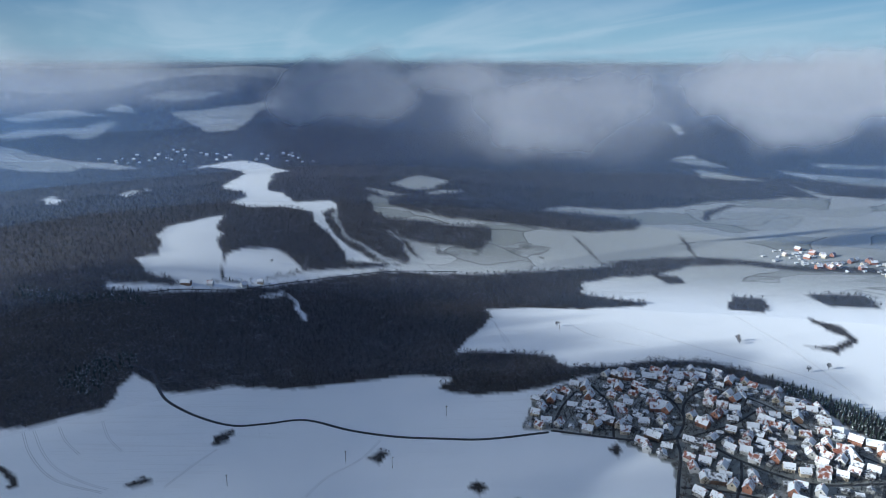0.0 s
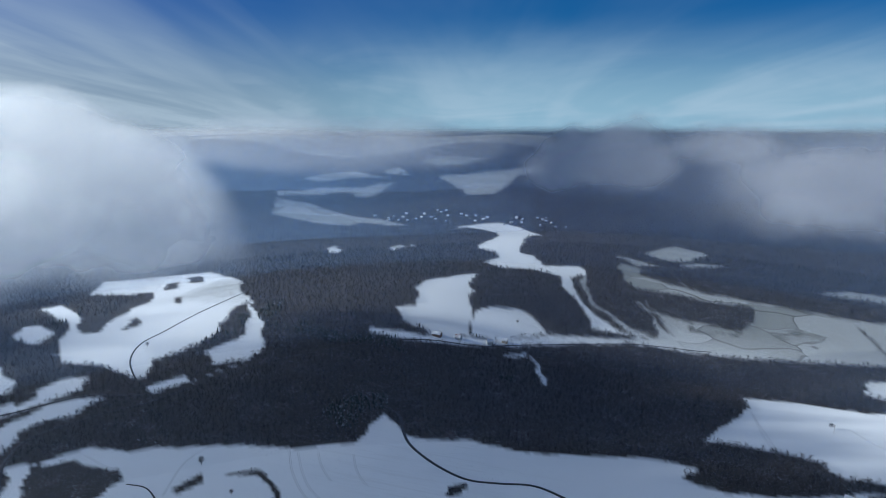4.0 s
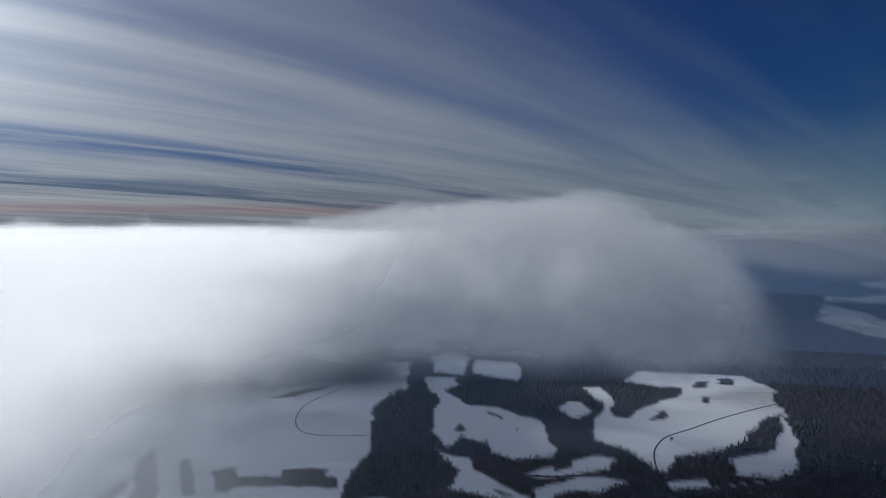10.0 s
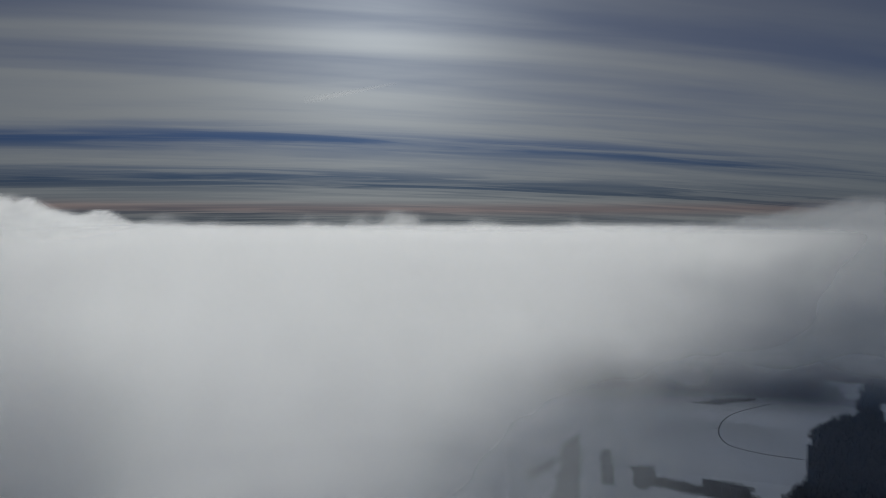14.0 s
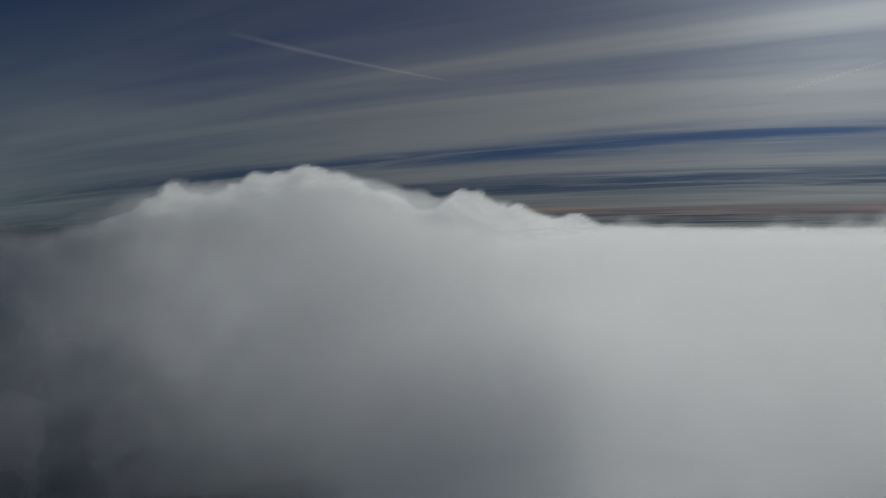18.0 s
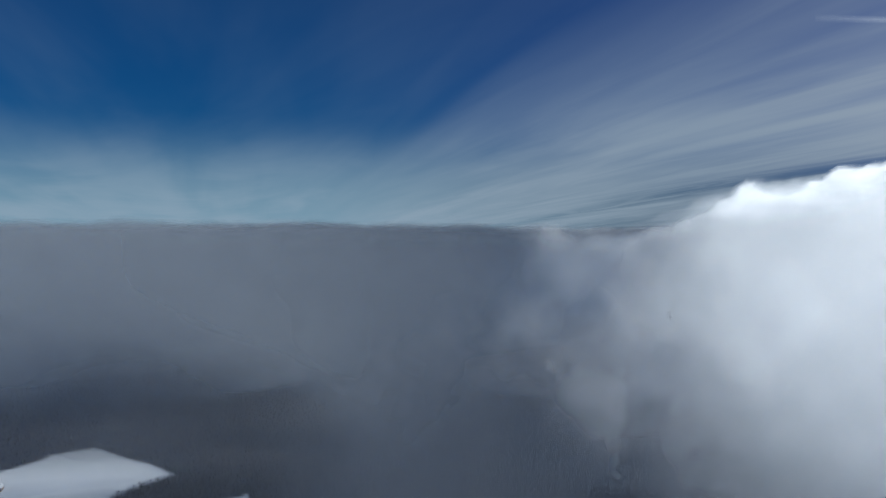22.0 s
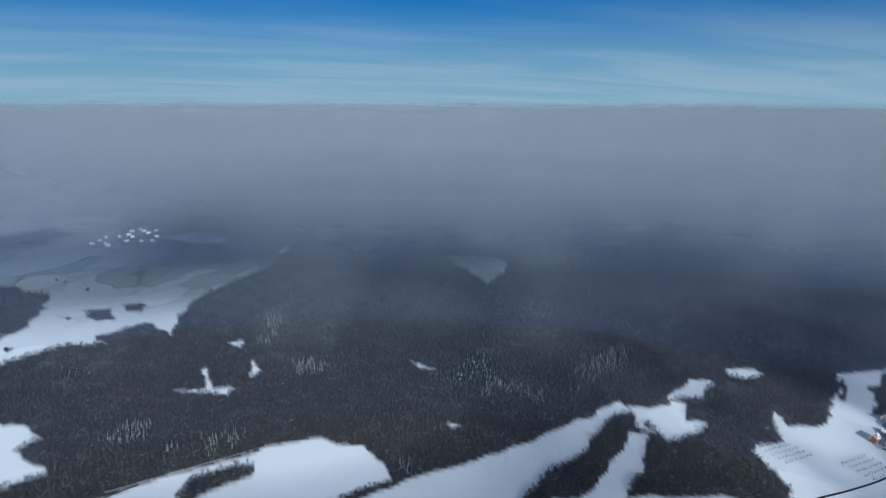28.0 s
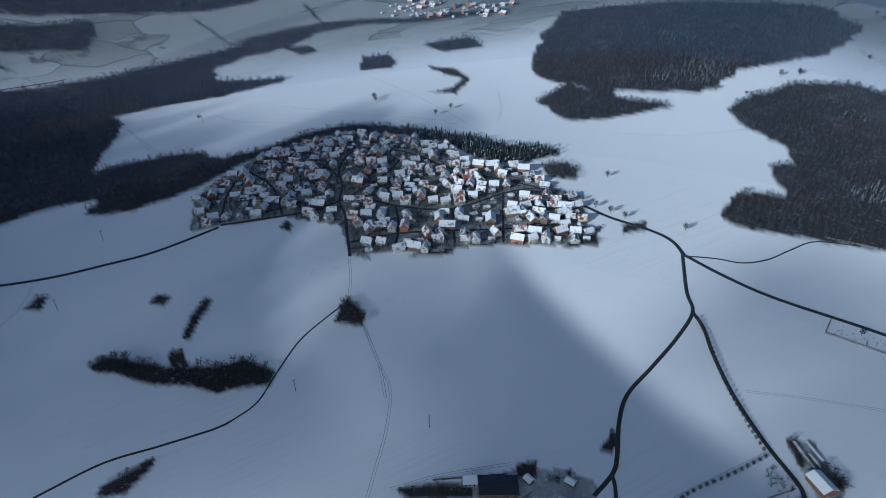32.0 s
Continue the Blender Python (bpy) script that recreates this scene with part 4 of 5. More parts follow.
BARE = {0: [bare_tree(22, s) for s in range(5)], 1: [bare_tree(12, s + 9) for s in range(5)], 2: [bare_tree(7, s + 20) for s in range(4)]}
FIRS = {0: [fir_tree(4, 7, s) for s in range(4)], 1: [fir_tree(3, 5, s + 5) for s in range(4)], 2: [fir_tree(2, 4, s + 9) for s in range(3)]}
# radius, spacing, detail, height
BELTS = [(0, 700, 5.0, 0, 9.0), (700, 1200, 6.2, 1, 9.5), (1200, 2000, 9.0, 1, 10.5), (2000, 3200, 16.0, 2, 10.5), (3200, 4700, 30.0, 2, 12.0)]


def build_woods():
    got = {}
    for r0, r1, step, lod, tall in BELTS:
        n = int(r1 / step)
        gx, gy = np.meshgrid(np.arange(-n, n + 1) * step, np.arange(-n, n + 1) * step)
        x, y = gx.ravel() + RNG.uniform(-.5, .5, gx.size) * step, gy.ravel() + RNG.uniform(-.5, .5, gx.size) * step
        r = np.hypot(x, y)
        k = (r >= r0) & (r < r1)
        x, y = x[k], y[k]
        w = wooded(x, y)
        k = w >= 0
        x, y, w = x[k], y[k], w[k]
        k = road_gap(x, y) > 3.0
        x, y, w = x[k], y[k], w[k]
        p = np.stack([x, y, 0 * x], -1)
        fir = (fbm(p + 77, 170, 3) > np.where(np.isin(w, FIR_WOODS), 0.60, 0.74)).astype(int)
        fir[np.isin(w, LOW)] = 0
        for pts in FROSTED:
            fir[inside(pts, *ragged(x, y)) & (RNG.rand(len(x)) < 0.6 * smooth(0.36, 0.56, fbm(p + 41, 45, 3)))] = 2
        h = tall * (0.65 + 0.5 * RNG.rand(len(x))) * np.where(np.isin(w, LOW), 0.5, 1.0)
        z = height(x, y) - 0.3
        for i in np.unique(w):
            for kind in (0, 1, 2):
                q = (w == i) & (fir == kind)
                if q.any():
                    V, F = plant((FIRS if kind else BARE)[lod], x[q], y[q], z[q], h[q] * (0.95 if kind else 1), RNG)
                    got.setdefault((i, kind), []).append((V, F))
    for (i, kind), parts in got.items():
        V, F, n = [], [], 0
        for v, f in parts:
            V.append(v)
            F.append(f + n)
            n += len(v)
        name, label, mat = (("bare_woodland", "leafless brown deciduous trees standing in snow", BARK), ("conifer_wood", "dark green conifers dusted with snow", NEEDLES),
                            ("frosted_conifers", "conifers thickly frosted with white snow", FROST))[kind]
        if i in LOW and kind == 0:
            name, label = "thicket", "dark leafless hedge of shrubs and small trees"
        me = mesh_of(name, np.concatenate(V), np.concatenate(F), mat)
        tagged(new(name, me), label, "woodland", kind="stuff")


build_woods()

# ---- houses ----


def part(name, me, mat, parent, label=""):
    if isinstance(me, bmesh.types.BMesh):
        bm, me = me, bpy.data.meshes.new(name)
        bm.to_mesh(me)
        bm.free()
        me.materials.append(mat)
    ob = new(name, me)
    ob.parent = parent
    if label:
        ob["label"] = label
    return ob


def box(bm, cx, cy, z0, sx, sy, sz):
    v = [bm.verts.new((cx + a * sx / 2, cy + b * sy / 2, z0 + c * sz)) for c in (0, 1) for b in (-1, 1) for a in (-1, 1)]
    for q in ((0, 2, 3, 1), (4, 5, 7, 6), (0, 1, 5, 4), (2, 6, 7, 3), (0, 4, 6, 2), (1, 3, 7, 5)):
        bm.faces.new([v[k] for k in q])
    return v


def prism(bm, lx, w, z0, zt, x0=0.0):
    """A gable: a triangle drawn out along x."""
    v = [bm.verts.new(c) for c in ((x0 - lx / 2, -w / 2, z0), (x0 - lx / 2, w / 2, z0), (x0 - lx / 2, 0, zt), (x0 + lx / 2, -w / 2, z0), (x0 + lx / 2, w / 2, z0), (x0 + lx / 2, 0, zt))]
    for q in ((0, 2, 1), (3, 4, 5), (0, 3, 5, 2), (1, 2, 5, 4), (0, 1, 4, 3)):
        bm.faces.new([v[k] for k in q])


def slab(bm, lx, a, b, t):
    """A roof slope: a slab along x between the lines a and b in the (y, z) plane."""
    d = Vector((0, b[0] - a[0], b[1] - a[1])).normalized()
    nrm = Vector((0, -d.z, d.y))
    nrm *= t if nrm.z > 0 else -t
    v = []
    for x in (-lx / 2, lx / 2):
        for q in (a, b):
            for o in (0, 1):
                v.append(bm.verts.new(Vector((x, *q)) + nrm * o))
    for q in ((0, 1, 3, 2), (4, 6, 7, 5), (0, 4, 5, 1), (2, 3, 7, 6), (1, 5, 7, 3), (0, 2, 6, 4)):
        bm.faces.new([v[k] for k in q])
    bmesh.ops.recalc_face_normals(bm, faces=bm.faces)


def house(name, label, lx, w, eaves, ridge, wall_mat, roof_mat, floors=2, cat="house", windows=True, chimney=True):
    top = tagged(new(name), label, cat)
    bm = bmesh.new()
    box(bm, 0, 0, -1.5, lx, w, eaves + 1.5)
    prism(bm, lx, w, eaves, ridge)
    part("wall", bm, wall_mat, top)
    for s in (-1, 1):
        bm = bmesh.new()
        drop = (ridge - eaves) / (w / 2) * 0.6
        slab(bm, lx + 1.0, (s * (w / 2 + 0.6), eaves - drop), (0, ridge), 0.35)
        part("roof_slope", bm, roof_mat, top)
    if chimney:
        bm = bmesh.new()
        box(bm, lx * 0.2, w * 0.12, ridge - 1.2, 0.8, 0.8, 2.2)
        part("chimney", bm, BRICK, top)
    if windows:
        bm = bmesh.new()
        box(bm, 0, 0, 0, 1.3, 0.12, 1.5)
        win = bpy.data.meshes.new("window")
        bm.to_mesh(win)
        bm.free()
        win.materials.append(GLASS)
        for s in (-1, 1):
            for k in range(3):
                o = part("window", win, GLASS, top)
                o.location = ((k - 1) * lx * 0.3, s * (w / 2 + 0.03), 1.2 if floors == 1 else 3.6)
            o = part("window", win, GLASS, top)
            o.location, o.rotation_euler = (s * (lx / 2 + 0.03), 0, eaves - 0.4), (0, 0, math.pi / 2)
        bm = bmesh.new()
        box(bm, lx * 0.32, -w / 2 - 0.03, 0, 1.1, 0.12, 2.1)
        part("door", bm, WOOD, top)
    return top


KINDS = [house("house", "white-plastered house with a snow-covered tiled roof", 10.8, 8.2, 4.4, 8.4, WALLS[0], ROOFS[0]),
         house("house", "cream-plastered house with a snow-covered gable roof", 9.8, 7.8, 4.2, 8.0, WALLS[1], ROOFS[0]),
         house("house", "grey rendered bungalow under a snowy low roof", 10.6, 8.8, 3.0, 5.8, WALLS[3], ROOFS[1], 1),
         house("house", "red brick farmhouse with a snow-covered roof", 13.0, 8.4, 5.0, 9.4, WALLS[2], ROOFS[0]),
         house("barn", "long timber barn with a snowy slate roof", 16.0, 9.5, 4.6, 8.8, WALLS[4], ROOFS[1], cat="barn", windows=False, chimney=False),
         house("garage", "small flat grey garage with snow on its roof", 6.5, 5.0, 2.5, 3.6, WALLS[3], ROOFS[1], 1, "garage", False, False)]
used = set()


def put(kind, x, y, turn, lift=0.0, group="houses of the village"):
    m = pose(x, y, float(height(np.array(x), np.array(y))) + lift, 0, 0, turn)
    k = KINDS[kind]
    if kind in used:
        k = copy_thing(k, m)
    else:
        used.add(kind)
        k.matrix_basis = m
    k["group"] = group
    return k


def settle(pts, step, group, turn, seed, kinds, keep=0.9):
    """Houses in loose rows within an outline, clear of the roads."""
    rs = np.random.RandomState(seed)
    pts = [tuple(p) for p in pts]
    cx, cy = np.mean([p[0] for p in pts]), np.mean([p[1] for p in pts])
    n, ca, sa = 40, math.cos(radians(turn)), math.sin(radians(turn))
    for i in range(-n, n + 1):
        for j in range(-n, n + 1):
            u, v = i * step * 1.1 + (j % 2) * step * 0.4 + rs.uniform(-2.5, 2.5), j * step * 0.95 + rs.uniform(-2, 2)
            x, y = cx + u * ca - v * sa, cy + u * sa + v * ca
            ok = inside(pts, np.array([x]), np.array([y]))[0] and road_gap(np.array([x]), np.array([y]))[0] > 4.6
            if ok and rs.rand() < keep:
                put(int(rs.choice(kinds)), x, y, turn + rs.uniform(-24, 24) + (90 if rs.rand() < 0.35 else 0), 0, group)


settle(VILLAGE, 12.6, "houses of the village", -27, 3, [0, 0, 0, 1, 1, 2, 2, 3, 4, 5, 5, 5])
settle(HAMLET, 18, "houses of the hamlet", 30, 4, [0, 1, 2, 3, 4, 5], 0.8)
settle([(661, 1423), (769, 1472), (825, 1395), (941, 1267), (840, 1173), (711, 1352)], 18, "houses of the valley village", 20, 5, [1, 2, 3, 5, 5], 0.5)

KINDS.append(house("house", "distant house with snow on its roof", 10.5, 8.0, 3.8, 6.8, WALLS[0], SNOW, 2, "house", False, False))
KINDS.append(house("house", "distant grey house with snowy roof", 9.5, 8.0, 4.0, 7.0, WALLS[3], SNOW, 2, "house", False, False))
settle([(-1237, 2457), (-1132, 2592), (-878, 2660), (-557, 2575), (-435, 2360), (-603, 2414), (-894, 2395), (-1141, 2377)], 34, "houses of the far town", 10, 6, [6, 7], 0.33)
settle([(1824, 937), (1911, 872), (2104, 789), (1865, 657), (1777, 785)], 30, "houses of the eastern town", 40, 7, [6, 7], 0.38)
settle([(728, -985), (732, -1040), (690, -1030), (645, -1005), (660, -975)], 15, "buildings of the farmstead", 35, 8, [0, 2, 4, 5], 0.6)
settle([(-455, 1070), (-424, 1095), (-342, 1118), (-305, 1172), (-318, 1128), (-345, 1100), (-424, 1075)], 17, "houses in the valley", 15, 9, [0, 1, 4], 0.8)

# ---- the farm by the lane ----


def place(ob, x, y, turn, lift=0.0):
    ob.matrix_basis = pose(x, y, float(height(np.array(float(x)), np.array(float(y)))) + lift, 0, 0, turn)
    return ob


hall = place(house("machine_hall", "open-fronted brick machine hall with a smooth snow roof", 16.5, 11.0, 4.2, 6.6, WALLS[2], SNOW, 1, "hall", False, False), 370, 129, -104)
bm = bmesh.new()
for k in range(4):
    box(bm, -6 + k * 4, -5.55, 0, 3.2, 0.15, 3.2)
part("gate", bm, WOOD, hall, "dark wooden gates")
place(house("barn", "wide farm barn with white snow-covered roof", 20.0, 17.0, 5.5, 9.0, WALLS[2], SNOW, 1, "barn", False, False), 320, 104, -177)
place(house("barn", "lower cattle shed with white snow-covered roof", 16.0, 11.5, 4.0, 6.5, WALLS[0], SNOW, 1, "barn", False, False), 302, 103, -176)
farmhouse = place(house("farmhouse", "cream farmhouse with dark solar panels on a snowy roof", 17.0, 10.0, 4.8, 9.2, WALLS[1], SNOW), 328, 126, 177)
for k in range(5):
    bm = bmesh.new()
    slab(bm, 2.3, (4.4, 5.5), (1.2, 8.5), 0.45)
    o = part("solar_panel", bm, PANEL, farmhouse, "dark blue-black solar panel")
    o.location.x = -5.0 + k * 2.5
place(house("cottage", "small cottage under deep snow", 10.0, 8.0, 3.2, 6.0, WALLS[0], SNOW, 1), 337, 102, -167)


def bale_row(x, y, turn, n):
    row = tagged(new("bale_row"), "row of wrapped bales capped with snow", "bales", "bale rows at the farm")
    bm = bmesh.new()
    bmesh.ops.create_cone(bm, cap_ends=True, segments=10, radius1=0.9, radius2=0.9, depth=1.5, matrix=pose(0, 0, 0.9, 0, 90, 0))
    me = bpy.data.meshes.new("bale")
    bm.to_mesh(me)
    bm.free()
    me.materials.append(WALLS[3])
    bm = bmesh.new()
    box(bm, 0, 0, 1.55, 1.55, 1.5, 0.35)
    cap = bpy.data.meshes.new("snow_cap")
    bm.to_mesh(cap)
    bm.free()
    cap.materials.append(SNOW)
    for k in range(n):
        o = part("bale", me, None, row)
        o.location = ((k - n / 2) * 1.6, 0.1 * math.sin(k * 2.1), 0)
        c = part("snow_cap", cap, None, o)
    place(row, x, y, turn)


bale_row(382, 150, -111, 15)
bale_row(391, 148, -108, 11)
bale_row(384, 143, -108, 8)


def low_wall(pts, high, name, label, mat, wide=0.6):
    w = tagged(new(name), label, "wall")
    for (x0, y0), (x1, y1) in zip(pts, pts[1:]):
        n = max(1, int(math.hypot(x1 - x0, y1 - y0) / 6))
        for k in range(n):
            t0, t1 = k / n, (k + 1) / n
            xa, ya, xb, yb = x0 + (x1 - x0) * t0, y0 + (y1 - y0) * t0, x0 + (x1 - x0) * t1, y0 + (y1 - y0) * t1
            bm = bmesh.new()
            box(bm, 0, 0, -0.5, math.hypot(xb - xa, yb - ya), wide, high + 0.5)
            o = part("wall_section", bm, mat, w)
            o.matrix_basis = pose((xa + xb) / 2, (ya + yb) / 2, float(height(np.array((xa + xb) / 2), np.array((ya + yb) / 2))), 0, 0, math.degrees(math.atan2(yb - ya, xb - xa)))
    return w


low_wall([(354, 136), (301, 148), (296, 140)], 1.0, "yard_wall", "low stone yard wall with snow", STONE)
low_wall([(360, 124), (348, 88)], 1.0, "yard_wall", "low stone yard wall beside the lane", STONE)

# ---- the graveyard by the main road ----
low_wall([(528, 231), (509, 223), (546, 135), (566, 141)], 1.3, "graveyard_wall", "grey stone wall round a snowy graveyard", STONE)
low_wall([(529, 198), (521, 194)], 1.2, "graveyard_wall", "short grey cross wall in the graveyard", STONE)
place(house("chapel", "small white graveyard chapel with snowy roof", 9.0, 6.5, 3.4, 6.2, WALLS[0], ROOFS[1], 1, "chapel", True, False), 546, 147, -75)
stone_rs = np.random.RandomState(8)
stone0 = None
for k in range(46):
    t, u = stone_rs.rand(), stone_rs.rand()
    x, y = 513 + 33 * t + 14 * u, 218 - 66 * t + 6 * u
    if stone0 is None:
        bm = bmesh.new()
        box(bm, 0, 0, -0.2, 0.9, 0.3, 1.4)
        stone0 = bpy.data.meshes.new("gravestone")
        bm.to_mesh(stone0)
        bm.free()
        stone0.materials.append(STONE)
    place(tagged(new("gravestone", stone0), "upright grey gravestone in the snow", "gravestone", "gravestones"), x, y, 17)

# ---- houses by the southern bend ----
place(house("house", "small white house with snow roof beside a hedge", 9.0, 8.0, 3.6, 6.6, WALLS[0], SNOW, 1), 171, 254, -27)
dark = place(house("glasshouse", "large dark-roofed shed cleared of snow", 26.0, 15.0, 3.2, 4.6, WALLS[4], PANEL, 1, "shed", False, False), 185, 240, -31)
place(house("shed", "small timber garden shed with snow roof", 6.0, 4.5, 2.4, 3.8, WALLS[4], SNOW, 1, "shed", False, False), 206, 234, -81)
place(house("shed", "small timber garden shed with snow roof", 6.5, 4.5, 2.4, 3.8, WALLS[4], SNOW, 1, "shed", False, False), 229, 218, -68)
place(house("house", "white house at the lane fork with snow roof", 10.0, 8.0, 3.6, 6.8, WALLS[0], ROOFS[0], 1), 214, 205, -60)
low_wall([(150, 268), (196, 246), (190, 228)], 1.6, "garden_fence", "dark timber garden fence", WOOD, 0.15)

# ---- single trees, poles ----


def tree(seed, high):
    """A leafless tree: tapered trunk, limbs, and a crown of twigs."""
    rs = np.random.RandomState(seed)
    top = tagged(new("tree"), "leafless tree standing alone in snow", "tree")
    bm = bmesh.new()
    bmesh.ops.create_cone(bm, segments=7, radius1=0.035 * high, radius2=0.010 * high, depth=0.7 * high, matrix=pose(0, 0, 0.33 * high))
    for k in range(7):
        a, z = k * 2.4, 0.28 + 0.055 * k
        m = pose(0, 0, z * high, 0, 0, math.degrees(a)) @ pose(0, 0, 0, 0, 38 + 8 * rs.rand(), 0) @ pose(0, 0, 0.15 * high)
        bmesh.ops.create_cone(bm, segments=4, radius1=0.012 * high, radius2=0.003 * high, depth=0.32 * high, matrix=m)
    part("trunk", bm, BARK, top)
    v, f = bare_tree(70, seed)
    part("crown", mesh_of("crown", v * high, f, BARK), None, top)
    return top


TREES = [tree(s, h) for s, h in ((31, 9.0), (32, 7.0), (33, 11.0), (34, 5.0))]
SPOTS = [(473, 497), (477, 479), (484, 463), (490, 447), (529, 398), (535, 525), (417, 902), (827, 625), (850, 590), (939, 603), (971, 594), (-531, 602), (-865, 869), (-458, 562), (-582, 460),
         (-1065, 687), (-317, 1229), (965, 590), (1316, 637), (1419, 748), (1107, 645), (1114, 576), (420, 914), (178, 1007), (487, 801), (457, 792), (-389, 712), (-452, 670), (532, 205), (538, 175), (548, 160)]
rs = np.random.RandomState(21)
spots = [(x, y, int(rs.randint(3)), "single trees in the fields") for x, y in SPOTS]
for line in (((434, 291), (418, 263), (396, 230), (379, 197), (366, 168)), ((362, 166), (333, 168), (304, 172), (283, 173))):
    for v in spline(line, 5.0):
        spots.append((v.x - 4.5, v.y - 3.0 * (line[0][0] < 400), 3, "young trees along the lane"))
first = set()
for x, y, k, grp in spots:
    m = pose(x, y, float(height(np.array(float(x)), np.array(float(y)))) - 0.1, 0, 0, rs.rand() * 360)
    o = TREES[k] if k not in first else copy_thing(TREES[k], m)
    o.matrix_basis = m
    first.add(k)
    o["group"] = grp
    if k == 3:
        o["label"] = "small young leafless tree beside the lane"


def pole(x, y, turn):
    top = tagged(new("power_pole"), "slim wooden power pole with a crossarm", "power pole", "power poles")
    bm = bmesh.new()
    bmesh.ops.create_cone(bm, segments=8, radius1=0.28, radius2=0.18, depth=13, matrix=pose(0, 0, 6.0))
    part("post", bm, WOOD, top)
    bm = bmesh.new()
    box(bm, 0, 0, 11.2, 3.4, 0.2, 0.25)
    part("crossarm", bm, WOOD, top)
    for k in (-1.4, 0, 1.4):
        bm = bmesh.new()
        bmesh.ops.create_cone(bm, segments=6, radius1=0.12, radius2=0.07, depth=0.5, matrix=pose(k, 0, 11.7))
        part("insulator", bm, METAL, top)
    place(top, x, y, turn)


for x, y in ((4, 688), (-49, 593), (-96, 605), (-203, 569), (99, 393), (171, 309), (418, 909), (178, 985)):
    pole(x, y, 30)

# ---- shrubs in the village gardens ----


def shrubs(outline, n, seed):
    rs = np.random.RandomState(seed)
    xs, ys = [p[0] for p in outline], [p[1] for p in outline]
    x, y = rs.uniform(min(xs), max(xs), n), rs.uniform(min(ys), max(ys), n)
    k = inside(outline, x, y) & (road_gap(x, y) > 1.5)
    x, y = x[k], y[k]
    v, f = plant(BARE[1], x, y, height(x, y), 2.2 + 5.0 * rs.rand(len(x)) ** 2, rs, 1.5)
    tagged(new("garden_shrubs", mesh_of("garden_shrubs", v, f, BARK)), "dark bare shrubs and small fruit trees beside the houses", "shrubs", kind="stuff")


shrubs(VILLAGE, 13000, 2)
shrubs(HAMLET, 500, 3)
shrubs([(379, 112), (392, 128), (382, 152), (371, 148)], 160, 6)
shrubs([(286, 112), (306, 114), (304, 140), (284, 138)], 120, 7)
shrubs([(342, 132), (362, 138), (360, 160), (340, 152)], 60, 8)


def hedges(outline, step, turn, seed):
    """Clipped hedges and fences round the garden plots, as rows of twiggy tufts."""
    rs = np.random.RandomState(seed)
    cx, cy = np.mean([p[0] for p in outline]), np.mean([p[1] for p in outline])
    X, Y = [], []
    for i in range(-30, 31):
        for j in range(-30, 31):
            if rs.rand() < 0.65:
                u, v, a = i * step + rs.uniform(-3, 3), j * step + rs.uniform(-3, 3), radians(turn + 90 * rs.randint(2) + rs.uniform(-6, 6))
                q = np.arange(0, rs.uniform(6, 17), 0.8)
                c, s = math.cos(radians(turn)), math.sin(radians(turn))
                X.append(cx + u * c - v * s + q * math.cos(a))
                Y.append(cy + u * s + v * c + q * math.sin(a))
    X, Y = np.concatenate(X), np.concatenate(Y)
    k = inside(outline, X, Y) & (road_gap(X, Y) > 1.0)
    X, Y = X[k], Y[k]
    v, f = plant(BARE[1], X, Y, height(X, Y) - 0.2, 1.5 + 0.8 * rs.rand(len(X)), rs, 1.6)
    tagged(new("garden_hedges", mesh_of("garden_hedges", v, f, BARK)), "dark leafless hedges round the garden plots", "hedges", kind="stuff")


hedges(VILLAGE, 13.0, -27, 4)
hedges(HAMLET, 17.0, 30, 5)
for x, y, n, turn in ((735, -425, 6, 25), (702, -505, 5, 25)):
    rr = np.random.RandomState(n)
    gx, gy = [q.ravel().astype(float) for q in np.meshgrid(np.arange(n) * 9.0 - 25, np.arange(8) * 6.0 - 22)]
    ca, sa = math.cos(radians(turn)), math.sin(radians(turn))
    X, Y = x + gx * ca - gy * sa, y + gx * sa + gy * ca
    v, f = plant(BARE[1], X, Y, height(X, Y), 4.5 + rr.rand(len(X)), rr, 1.3)
    tagged(new("orchard", mesh_of("orchard", v, f, BARK)), "rows of bare fruit trees in snow", "orchard", kind="stuff")

# ---- clouds ----
TAU = 360.0


def off(az, mid):
    return (az - mid + 180) % TAU - 180


